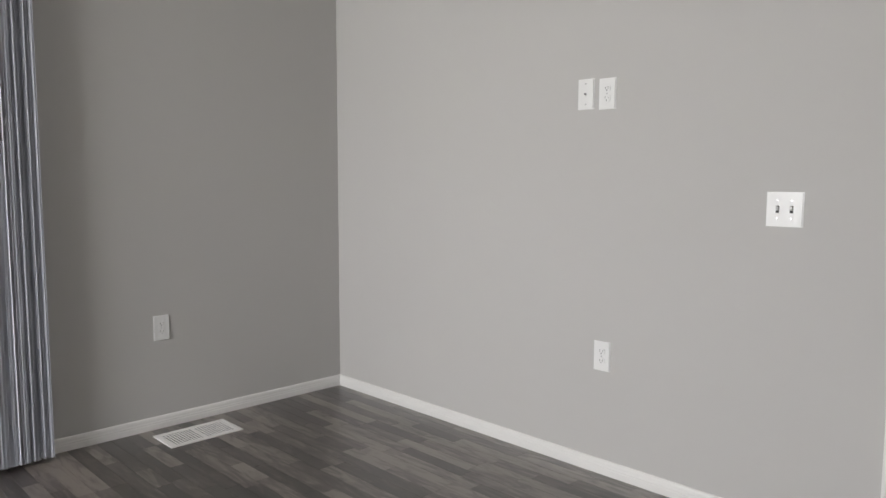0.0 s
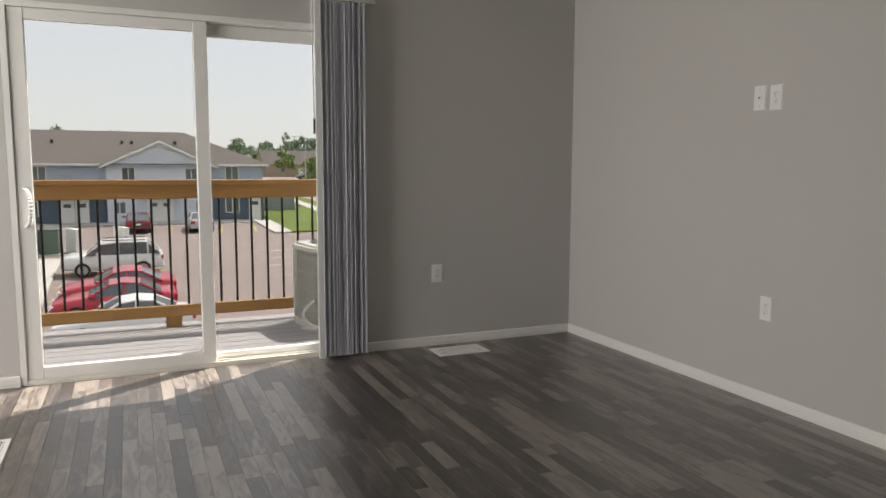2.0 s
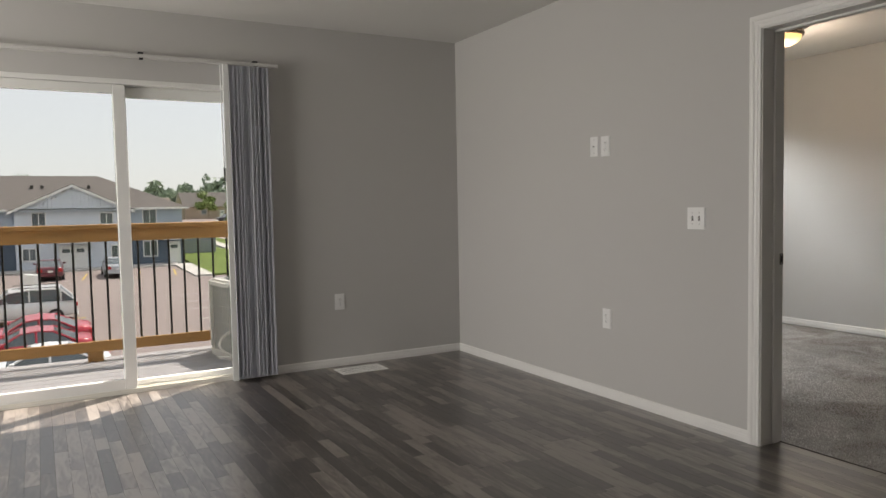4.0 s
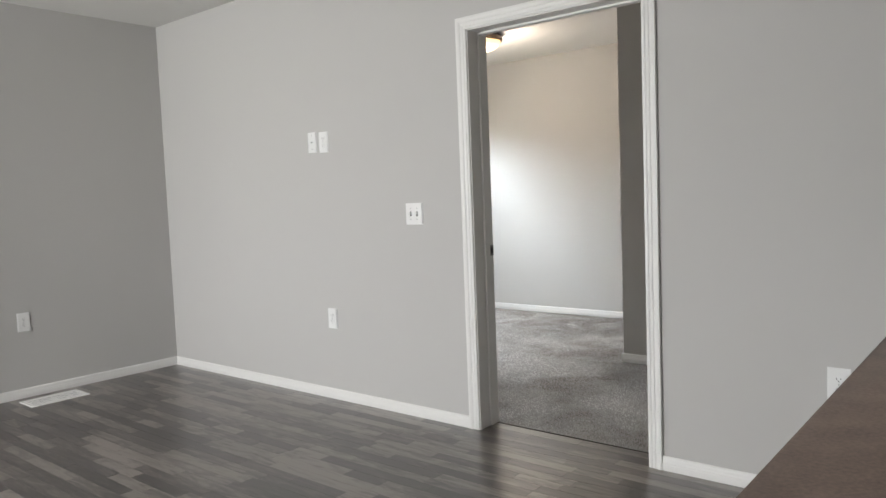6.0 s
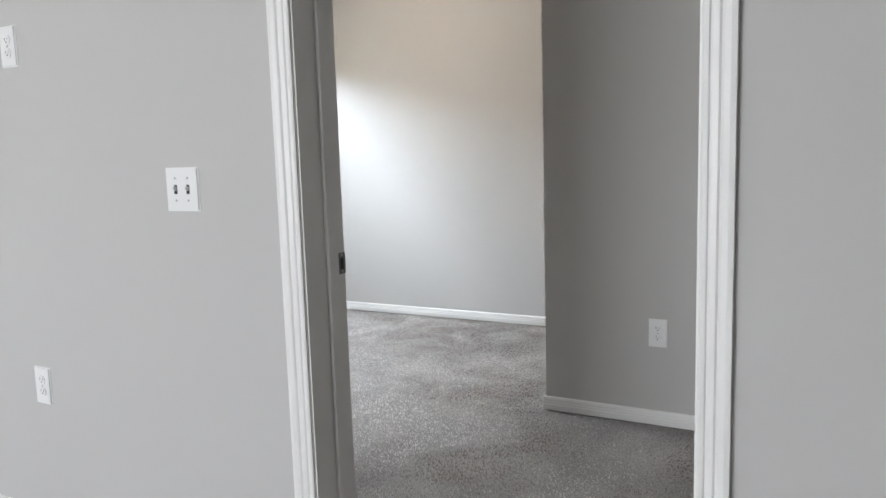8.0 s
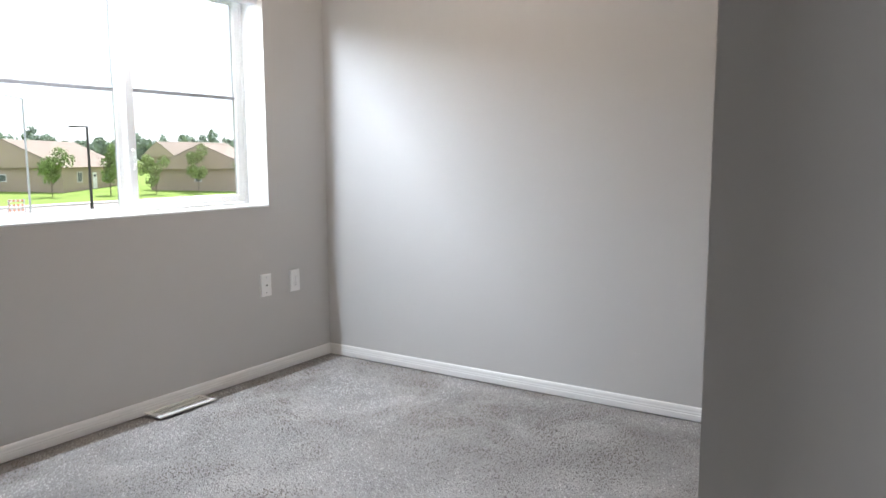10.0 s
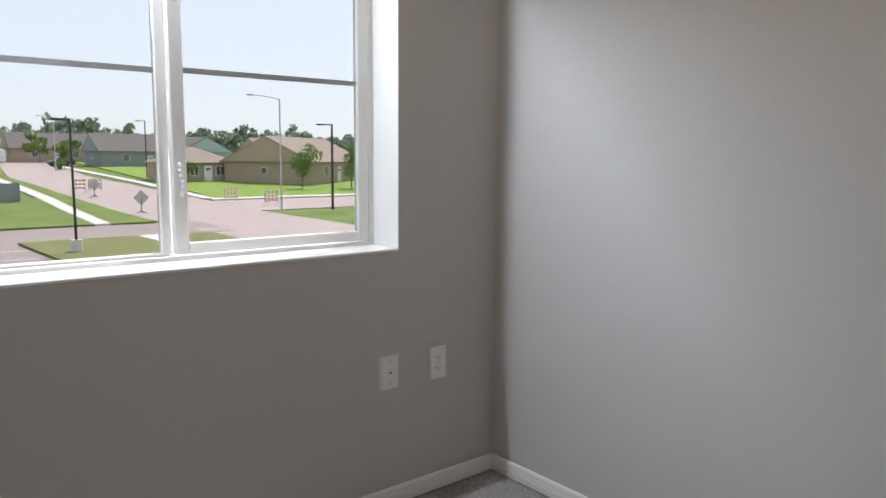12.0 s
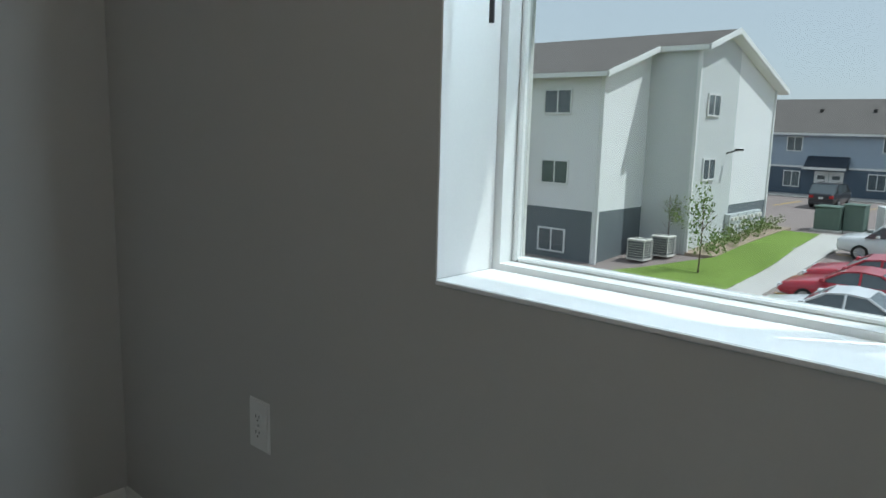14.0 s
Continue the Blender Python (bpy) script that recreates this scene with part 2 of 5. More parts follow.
# wall_west has an opening cut for the added, unseen side window
structure("wall_west", boxes((XW - 0.15, XW, YS, -2.6, -0.2, CL), (XW - 0.15, XW, -0.4, 0.17, -0.2, CL), (XW - 0.15, XW, -2.6, -0.4, -0.2, 0.8), (XW - 0.15, XW, -2.6, -0.4, 2.1, CL)), M_WALL, "light grey painted living room wall", "wall")
structure("wall_south", boxes((XW - 0.15, XP, YS - 0.15, YS, -0.2, CL)), M_WALL, "light grey painted kitchen wall", "wall")
structure("ceiling_living", boxes((XW - 0.15, XP * 0.5, YS - 0.15, 0.17, CL, CL + 0.2)), M_CEIL, "off-white stippled living room ceiling", "ceiling")
structure("ceiling_bedroom", boxes((XP * 0.5, XE + 0.15, -4.75, YB + 0.26, CL, CL + 0.2)), M_CEIL, "off-white stippled bedroom ceiling", "ceiling")
FLOOR = structure("floor", boxes((XW, 0.15, YS, 0.0, -0.25, -0.005)), M_SUB, "dark grey-brown wood plank floor", "floor")
CARPET = structure("floor_bedroom", boxes((0.15, XE, -4.6, YB, -0.25, -0.007)), M_CARPET, "grey cut-pile bedroom carpet", "carpet")

BASE = [(0, 0), (0.012, 0), (0.013, 0.026), (0.011, 0.030), (0.012, 0.035), (0.010, 0.042), (0.010, 0.050), (0.008, 0.058), (0.004, 0.063), (0, 0.063)]


def baseboard(x0, y0, x1, y1):
    """Moulded skirting from one point to another; its face is on the right of that way."""
    d = Vector((x1 - x0, y1 - y0, 0))
    ob = structure("baseboard", extrude(BASE, d.length), M_TRIM, "white moulded baseboard", "baseboard")
    ob.matrix_basis = Matrix.Translation((x0, y0, 0)) @ Matrix.Rotation(math.atan2(d.y, d.x), 4, 'Z')
    return ob


CW = 0.060
baseboard(PAT[1], 0, 0, 0)
baseboard(XW, 0, PAT[0], 0)
baseboard(0, -0.012, 0, DOOR[1] + CW)
baseboard(0, DOOR[0] - CW, 0, YS)
baseboard(XP, YB, XE, YB)
baseboard(XE, YB - 0.012, XE, -2.906)
baseboard(XE, -2.906, 1.761, -2.906)
baseboard(1.761, -2.906 + 0.012, 1.761, -4.6)
baseboard(XP, DOOR[1] + CW, XP, YB - 0.012)

# ---- bedroom doorway ----
CASE = [(0, 0), (0.009, 0), (0.011, 0.004), (0.011, 0.012), (0.008, 0.015), (0.011, 0.019), (0.013, 0.030), (0.010, 0.034), (0.014, 0.039), (0.017, 0.050), (0.016, 0.060), (0.013, CW), (0, CW)]


def axes(o, x, y, z):
    return Matrix(((x[0], y[0], z[0], o[0]), (x[1], y[1], z[1], o[1]), (x[2], y[2], z[2], o[2]), (0, 0, 0, 1)))


door_frame = tagged(new("door_1"), "white painted door frame with moulded casing, no door leaf in view", "door frame", "", "structure")
for side, x, o in ((-1, 0.0, 1), (1, XP, -1)):
    part("casing", extrude(CASE, HEAD + 0.005, 0, 1, axes((x, DOOR[1] + 0.005, 0), (0, 0, 1), (o, 0, 0), (0, 1, 0))), M_TRIM, door_frame)
    part("casing", extrude(CASE, HEAD + 0.005, 0, 1, axes((x, DOOR[0] - 0.005, 0), (0, 0, 1), (o, 0, 0), (0, -1, 0))), M_TRIM, door_frame)
    part("casing", extrude(CASE, DOOR[1] - DOOR[0] + 0.01, 1, 1, axes((x, DOOR[0] - 0.005, HEAD + 0.005), (0, 1, 0), (o, 0, 0), (0, 0, 1))), M_TRIM, door_frame)
part("jamb", boxes((-0.001, XP + 0.001, DOOR[1], DOOR[1] + 0.02, 0, HEAD)), M_TRIM, door_frame)
part("jamb", boxes((-0.001, XP + 0.001, DOOR[0] - 0.02, DOOR[0], 0, HEAD)), M_TRIM, door_frame)
part("head_jamb", boxes((-0.001, XP + 0.001, DOOR[0] - 0.02, DOOR[1] + 0.02, HEAD, HEAD + 0.02)), M_TRIM, door_frame)
part("door_stop", rounded(boxes((0.078, 0.113, DOOR[1] - 0.011, DOOR[1], 0.002, HEAD - 0.011)), 0.003, 1), M_TRIM, door_frame)
part("door_stop", rounded(boxes((0.078, 0.113, DOOR[0], DOOR[0] + 0.011, 0.002, HEAD - 0.011)), 0.003, 1), M_TRIM, door_frame)
part("door_stop", rounded(boxes((0.078, 0.113, DOOR[0], DOOR[1], HEAD - 0.011, HEAD)), 0.003, 1), M_TRIM, door_frame)
# strike plate with its latch hole and lip
bm = bmesh.new()
ys = DOOR[1] - 0.002
for r in ((0.134, 0.139, ys, ys + 0.0016, 0.902, 0.958), (0.153, 0.160, ys, ys + 0.0016, 0.902, 0.958), (0.139, 0.153, ys, ys + 0.0016, 0.902, 0.914), (0.139, 0.153, ys, ys + 0.0016, 0.944, 0.958)):
    box(bm, *r)
box(bm, 0.159, 0.171, ys, ys + 0.0016, 0.910, 0.950, Matrix.Translation((0.159, ys, 0)) @ Matrix.Rotation(radians(28), 4, 'Z') @ Matrix.Translation((-0.159, -ys, 0)))
strike = part("strike_plate", bm, M_BRONZE, door_frame, "brushed metal strike plate")
part("latch_hole", boxes((0.138, 0.154, ys + 0.0008, ys + 0.0026, 0.913, 0.945)), M_SLOT, strike, "dark latch hole")
bm = bmesh.new()
for z in (0.909, 0.953):
    rod(bm, (0.146, ys - 0.0008, z), (0.146, ys + 0.001, z), 0.0035, n=10)
part("screw", bm, M_SCREW, strike)
structure("threshold", rounded(boxes((0.143, 0.153, DOOR[0], DOOR[1], -0.006, 0.003)), 0.002, 1), plain("threshold_dark", (0.05, 0.042, 0.036), 0.5), "dark strip between wood floor and carpet", "threshold")

# ---- wall plates ----


def plate_base(name, label, category, w, h, m, group):
    th = thing(name, label, category, m, group)
    bm = boxes((-w / 2, w / 2, -0.006, 0, -h / 2, h / 2))
    bmesh.ops.bevel(bm, geom=[e for e in bm.edges if all(v.co.y < -0.003 for v in e.verts)], offset=0.004, segments=2, affect='EDGES')
    part("plate", bm, M_PLATE, th)
    return th


def screw(th, x, z):
    bm = rod(bmesh.new(), (x, -0.0055, z), (x, -0.0072, z), 0.0032, n=10)
    box(bm, x - 0.0026, x + 0.0026, -0.0076, -0.0071, z - 0.0005, z + 0.0005)
    part("screw", bm, M_SCREW, th)


def receptacle(th, z):
    bm = bmesh.new()
    pts = []
    for k in range(24):
        a = 2 * math.pi * k / 24
        pts.append((0.0172 * math.cos(a), max(-0.0135, min(0.0135, 0.0172 * math.sin(a)))))
    lo = [bm.verts.new((x, -0.005, z + q)) for x, q in pts]
    hi = [bm.verts.new((x * 0.97, -0.0086, z + q * 0.97)) for x, q in pts]
    for k in range(24):
        bm.faces.new((lo[k], lo[(k + 1) % 24], hi[(k + 1) % 24], hi[k]))
    bm.faces.new(hi)
    r = part("receptacle", bm, M_PLATE, th)
    bm = boxes((-0.0078, -0.0056, -0.0089, -0.008, z - 0.001, z + 0.0075), (0.0056, 0.0076, -0.0089, -0.008, z, z + 0.0068))
    rod(bm, (0, -0.0089, z - 0.0065), (0, -0.008, z - 0.0065), 0.0026, n=8)
    part("slot", bm, M_SLOT, r, "dark socket slots")


def outlet(m, label="white duplex power outlet on the grey wall", w=0.079, h=0.124):
    th = plate_base("power_outlet", label, "outlet", w, h, m, "wall outlets")
    receptacle(th, 0.0195)
    receptacle(th, -0.0195)
    screw(th, 0, 0)
    return th


def cable_plate(m, label):
    th = plate_base("cable_plate", label, "wall plate", 0.079, 0.124, m, "cable plates")
    bm = rod(bmesh.new(), (0, -0.005, 0), (0, -0.012, 0), 0.0052, n=6)
    j = part("jack", bm, M_SCREW, th, "small dark cable jack")
    part("hole", rod(bmesh.new(), (0, -0.0119, 0), (0, -0.0125, 0), 0.0036, n=10), M_SLOT, j)
    screw(th, 0, 0.042)
    screw(th, 0, -0.042)
    return th


def switch_plate(m):
    th = plate_base("light_switch", "white double toggle light switch beside the doorway", "switch", 0.122, 0.118, m, "")
    for x in (-0.023, 0.023):
        part("switch_slot", boxes((x - 0.0055, x + 0.0055, -0.0066, -0.005, -0.0125, 0.0125)), M_SLOT, th, "dark toggle slot")
        bm = boxes((x - 0.004, x + 0.004, -0.018, -0.004, -0.005, 0.005))
        bmesh.ops.rotate(bm, verts=bm.verts, cent=(x, -0.004, 0), matrix=Matrix.Rotation(radians(-28), 3, 'X'))
        part("toggle", rounded(bm, 0.0012, 1), M_PLATE, th)
        screw(th, x, 0.03)
        screw(th, x, -0.03)
    return th


def on_north(x, z, y=0.0):
    return pose(x, y, z)


def on_west_face(x, y, z):
    return pose(x, y, z, 0, 0, -90)


outlet(on_north(-1.078, 0.502))
outlet(on_west_face(0, -1.828, 0.502))
switch_plate(on_west_face(0, -2.533, 1.135))
cable_plate(on_west_face(0, -1.722, 1.583), "white cable plate high on the wall for a television")
outlet(on_west_face(0, -1.824, 1.578), "white duplex power outlet high on the wall for a television")
outlet(on_west_face(0, -4.606, 0.471))
outlet(on_west_face(1.761, -3.424, 0.413))
cable_plate(on_north(2.854, 0.495, YB), "white cable plate under the bedroom window")
outlet(on_north(3.074, 0.492, YB))
outlet(on_north(0.899, 0.494, YB))
outlet(on_west_face(XE, -2.63, 0.49))

# ---- floor registers ----


def register(label, m, w, d, pattern):
    """A louvred floor vent: a rim and a row of slats."""
    th = thing("floor_vent", label, "vent", m, "floor vents")
    bm = boxes((0, w, 0, 0.022, 0, 0.006), (0, w, d - 0.022, d, 0, 0.006), (0, 0.022, 0.022, d - 0.022, 0, 0.006), (w - 0.022, w, 0.022, d - 0.022, 0, 0.006))
    part("rim", bm, M_VENT, th)
    part("duct", boxes((0.02, w - 0.02, 0.02, d - 0.02, 0.0005, 0.0015)), M_SLOT, th, "dark duct opening")
    if pattern == 'fins':
        n = 22
        for k in range(n):
            x = 0.022 + (w - 0.044) * (k + 0.5) / n
            part("slat", boxes((x - 0.0034, x + 0.0034, 0.022, d - 0.022, 0.002, 0.0052)), M_VENT, th)
        part("crossbar", boxes((w / 2 - 0.006, w / 2 + 0.006, 0.022, d - 0.022, 0.002, 0.0056)), M_VENT, th)
    else:
        n = 22
        for k in range(n):
            x = 0.022 + (w - 0.044) * (k + 0.5) / n
            bm = boxes((x - 0.003, x + 0.003, 0.022, d - 0.022, 0.002, 0.0045))
            part("slat", bm, M_VENT, th)
        part("crossbar", boxes((0.022, w - 0.022, d / 2 - 0.004, d / 2 + 0.004, 0.002, 0.0056)), M_VENT, th)
    return th


register("white metal floor vent in the wood floor", pose(-1.18, -0.31, 0.0), 0.36, 0.205, 'fins')
register("white metal floor vent in the wood floor", pose(-3.86, -1.25, 0.0), 0.33, 0.36, 'fins')
register("white metal floor vent in the carpet", pose(2.065, -0.462, 0.006), 0.315, 0.125, 'louvre')

# ---- sliding patio door ----
patio = tagged(new("door_2"), "white vinyl sliding glass patio door with two panels", "patio door", "", "structure")
X0, X1, ZT = PAT[0], PAT[1], 2.11
F = 0.035
part("frame_jamb", rounded(boxes((X0, X0 + F, 0.0, 0.15, 0, ZT)), 0.003, 1), M_VINYL, patio)
part("frame_jamb", rounded(boxes((X1 - F, X1, 0.0, 0.15, 0, ZT)), 0.003, 1), M_VINYL, patio)
part("frame_head", rounded(boxes((X0 + F, X1 - F, 0.0, 0.15, ZT - F, ZT)), 0.003, 1), M_VINYL, patio)
part("sill_track", boxes((X0 + F, X1 - F, -0.004, 0.15, 0, 0.018), (X0 + F, X1 - F, 0.0, 0.006, 0.018, 0.03), (X0 + F, X1 - F, 0.062, 0.07, 0.018, 0.032), (X0 + F, X1 - F, 0.115, 0.15, 0.018, 0.03)), M_ALMOND, patio, "almond vinyl sill track")


def glazed_panel(name, x0, x1, z0, z1, y0, y1, st, rb, rt, parent, mat, st2=None, shaded=False):
    st2 = st2 or st
    p = part(name, rounded(boxes((x0, x0 + st, y0, y1, z0, z1)), 0.004, 1), mat, parent)
    part("stile", rounded(boxes((x1 - st2, x1, y0, y1, z0, z1)), 0.004, 1), mat, p)
    part("bottom_rail", rounded(boxes((x0 + st, x1 - st2, y0 + 0.002, y1 - 0.002, z0, z0 + rb)), 0.003, 1), mat, p)
    part("top_rail", rounded(boxes((x0 + st, x1 - st2, y0 + 0.002, y1 - 0.002, z1 - rt, z1)), 0.003, 1), mat, p)
    ym = (y0 + y1) / 2
    g = part("pane", boxes((x0 + st - 0.005, x1 - st2 + 0.005, ym - 0.003, ym + 0.003, z0 + rb - 0.005, z1 - rt + 0.005)), M_GLASS if shaded else M_GLASS_DOOR, p, "glass pane tinted grey to dim the view out")
    g.visible_shadow = shaded
    return p


slider = glazed_panel("sliding_panel", X0 + F + 0.002, -2.545, 0.022, ZT - F - 0.002, 0.012, 0.055, 0.078, 0.075, 0.06, patio, M_VINYL)
glazed_panel("fixed_panel", -2.62, X1 - F - 0.002, 0.022, ZT - F - 0.002, 0.075, 0.115, 0.065, 0.05, 0.075, patio, M_VINYL)
# bow handle on the sliding panel
bm = bmesh.new()
pts = []
for k in range(17):
    a = math.pi * k / 16
    pts.append(Vector((-3.528 + 0.032 * math.sin(a), 0.012 - 0.045 * math.sin(a), 1.0 - 0.105 * math.cos(a))))
for a, b in zip(pts, pts[1:]):
    rod(bm, a, b, 0.0095, n=8)
part("door_handle", bm, M_VINYL, slider, "white bow-shaped door handle", True)

# ---- added window in the unseen side wall, for fill light ----
win2 = tagged(new("window_added"), "white vinyl side window, unseen, added to let in fill light", "window", "", "structure")
part("window_frame", boxes((XW - 0.12, XW - 0.06, -2.6, -2.54, 0.8, 2.1), (XW - 0.12, XW - 0.06, -0.46, -0.4, 0.8, 2.1), (XW - 0.12, XW - 0.06, -2.54, -0.46, 0.8, 0.86), (XW - 0.12, XW - 0.06, -2.54, -0.46, 2.04, 2.1)), M_VINYL, win2)
pn = part("pane", boxes((XW - 0.095, XW - 0.089, -2.545, -0.455, 0.855, 2.045)), M_GLASS, win2)
pn.visible_shadow = False

# ---- vertical blind ----
blind = thing("vertical_blind", "grey vertical blind drawn open, vane tones imitating shaded gaps, stacked beside the patio door", "blind", pose(0, -0.055, 0))
part("headrail", rounded(boxes((-3.72, -1.53, -0.022, 0.022, 2.242, 2.268)), 0.004, 1), plain("rail_paint", (0.58, 0.57, 0.55), 0.5, bump=0.02), blind)
for x in (-3.3, -2.447, -1.689):
    part("bracket", boxes((x - 0.016, x + 0.016, -0.012, 0.055, 2.268, 2.282), (x - 0.012, x + 0.012, -0.024, 0.0, 2.232, 2.243)), M_SLOT, blind, "small dark bracket")
rng = random.Random(4)
for k in range(46):
    x = -1.882 + k * 0.0061
    tilt = radians(88 + rng.uniform(-6, 6))
    bm = bmesh.new()
    n = 6
    rows = []
    for z in (0.018, 1.2, 2.236):
        ring = []
        for j in range(n + 1):
            s = (j / n - 0.5) * 0.089
            c = 0.003 * (1 - (2 * j / n - 1) ** 2)
            ring.append((s, c, z))
        rows.append(ring)
    front = [[bm.verts.new((p[0], p[1], p[2])) for p in r] for r in rows]
    back = [[bm.verts.new((p[0], p[1] + 0.0012, p[2])) for p in r] for r in rows]
    for a in range(2):
        for j in range(n):
            bm.faces.new((front[a][j], front[a][j + 1], front[a + 1][j + 1], front[a + 1][j]))
            bm.faces.new((back[a][j + 1], back[a][j], back[a + 1][j], back[a + 1][j + 1]))
    bmesh.ops.transform(bm, matrix=Matrix.Translation((x, rng.uniform(-0.006, 0.006), 0)) @ Matrix.Rotation(tilt, 4, 'Z'), verts=bm.verts)
    part("vane", bm, M_VANE, blind)
part("lead_vane", rounded(boxes((-1.932, -1.892, -0.055, -0.046, 0.012, 2.236)), 0.003, 1), M_LEAD, blind, "plain white leading vane")

part("wand", rod(bmesh.new(), (-1.945, -0.045, 2.236), (-1.94, -0.05, 1.52), 0.004, n=6), M_LEAD, blind)
part("wand_grip", rod(bmesh.new(), (-1.94, -0.05, 1.52), (-1.94, -0.05, 1.43), 0.007, 0.006, n=8), M_SLOT, blind, "dark wand grip")

# ---- kitchen peninsula ----
pen = thing("kitchen_counter", "brown laminate peninsula counter with a rounded edge", "counter", pose(0, 0, 0))
bm = boxes((-2.344, -0.002, -5.62, -4.90, 0.836, 0.876))
bmesh.ops.bevel(bm, geom=[e for e in bm.edges if all(v.co.x < -2 or v.co.y > -5 for v in e.verts)], offset=0.012, segments=3, affect='EDGES')
part("worktop", bm, M_COUNTER, pen, "brown mottled laminate worktop", True)
part("cabinet_body", boxes((-2.10, -0.016, -5.58, -5.02, 0.09, 0.836), (-2.05, -0.016, -5.52, -5.08, 0, 0.09)), M_CAB, pen)
part("back_panel", boxes((-2.10, -0.016, -5.02, -5.008, 0.0, 0.836)), M_WALL, pen)

# ---- bedroom window ----
win = tagged(new("window_1"), "white vinyl sliding bedroom window with a grid bar in each pane", "window", "", "structure")
wx0, wx1, wz0, wz1 = WIN
yf = YB + 0.155
part("window_frame", boxes((wx0, wx0 + 0.02, yf, yf + 0.08, wz0, wz1), (wx1 - 0.02, wx1, yf, yf + 0.08, wz0, wz1), (wx0 + 0.02, wx1 - 0.02, yf, yf + 0.08, wz0, wz0 + 0.02), (wx0 + 0.02, wx1 - 0.02, yf, yf + 0.08, wz1 - 0.03, wz1)), M_VINYL, win)
part("window_sill", rounded(boxes((wx0 + 0.001, wx1 - 0.001, YB - 0.004, yf - 0.002, wz0 - 0.002, wz0 + 0.008)), 0.002, 1), M_TRIM, win)
part("reveal", boxes((wx0 - 0.001, wx0 + 0.003, YB - 0.001, yf - 0.002, wz0 + 0.009, wz1), (wx1 - 0.003, wx1 + 0.001, YB - 0.001, yf - 0.002, wz0 + 0.009, wz1)), M_TRIM, win)
left = glazed_panel("fixed_sash", wx0 + 0.02, 2.18, wz0 + 0.02, wz1 - 0.03, yf + 0.035, yf + 0.065, 0.012, 0.010, 0.02, win, M_VINYL, 0.034, True)
right = glazed_panel("sliding_sash", 2.176, wx1 - 0.02, wz0 + 0.024, wz1 - 0.03, yf + 0.002, yf + 0.032, 0.044, 0.036, 0.045, win, M_VINYL, None, True)
M_BAR = plain("grid_bar", (0.30, 0.30, 0.30), 0.5, bump=0)
part("grid_bar", boxes((wx0 + 0.03, 2.148, yf + 0.044, yf + 0.056, 1.497, 1.513)), M_BAR, left, "grey grid bar between the panes")
part("grid_bar", boxes((2.218, wx1 - 0.062, yf + 0.011, yf + 0.023, 1.499, 1.515)), M_BAR, right, "grey grid bar between the panes")
for z in (1.18, 1.75):
    bm = bmesh.new()
    pts = [Vector((2.198 + 0.006 * math.sin(k), yf - 0.004 - 0.008 * math.sin(math.pi * k / 6), z - 0.05 + 0.1 * k / 6)) for k in range(7)]
    for a, b in zip(pts, pts[1:]):
        rod(bm, a, b, 0.006, n=6)
    part("latch", bm, M_VINYL, right, "white sash latch", True)
shade = thing("window_blind", "grey window blind pulled up to the window head", "blind", pose(0, 0, 0))
part("headrail", rounded(boxes((wx0 + 0.006, wx1 - 0.006, YB + 0.03, YB + 0.075, wz1 - 0.04, wz1 - 0.002)), 0.003, 1), M_VINYL, shade)
for k in range(7):
    z = wz1 - 0.0402 - k * 0.005
    part("slat", boxes((wx0 + 0.008, wx1 - 0.008, YB + 0.028, YB + 0.078, z - 0.0049, z)), M_VANE, shade)
part("wand", rod(bmesh.new(), (1.53, YB + 0.03, wz1 - 0.04), (1.532, YB + 0.028, 1.365), 0.0045, n=6), plain("wand_dark", (0.03, 0.03, 0.032), 0.4, bump=0), shade, "dark plastic tilt wand")

# ---- ceiling lamp ----
lamp = thing("ceiling_lamp", "flush ceiling lamp with a warm lit glass bowl and bronze rim", "ceiling lamp", pose(2.13, -1.49, CL))
part("rim", lathe([(0.0, -0.001), (0.15, -0.001), (0.168, -0.02), (0.175, -0.05), (0.165, -0.062), (0.15, -0.058), (0.0, -0.05)]), plain("lamp_bronze", (0.16, 0.12, 0.09), 0.4, 0.8, bump=0.02), lamp, "brushed bronze rim", True)
m, t, b = nodes_of("lamp_glass_warm")
b.inputs["Base Color"].default_value = (0.9, 0.75, 0.5, 1)
b.inputs["Emission Color"].default_value = (1.0, 0.60, 0.20, 1)
b.inputs["Emission Strength"].default_value = 0.34
b.inputs["Roughness"].default_value = 0.3
part("bowl", lathe([(0.155, -0.06), (0.148, -0.085), (0.125, -0.108), (0.09, -0.126), (0.045, -0.137), (0.0, -0.14)]), m, lamp, "warm frosted glass bowl", True)

# ---- outside ----
GY = [(-4000, -5.3), (0, -5.2), (20, -4.9), (28, -4.62), (35, -4.1), (45, -3.75), (62, -3.4), (90, -2.5), (150, -1.2), (300, 0.2), (700, 1.0), (4000, 1.0)]


def gz(y):
    for (a, p), (b, q) in zip(GY, GY[1:]):
        if a <= y <= b:
            return p + (q - p) * (y - a) / (b - a)
    return GY[-1][1]


M_GRASS = plain("grass", (0.14, 0.185, 0.055), 0.95, vary=0.4, scale=0.3, grain=14, bump=0.6, dist=0.03, spec=0.1)
M_LAWN = plain("lawn_watered", (0.19, 0.27, 0.06), 0.95, vary=0.3, scale=0.4, grain=14, bump=0.6, dist=0.03, spec=0.1)
M_DRY = plain("grass_dry", (0.17, 0.175, 0.075), 0.95, vary=0.3, scale=0.5, grain=14, bump=0.6, dist=0.03, spec=0.1)
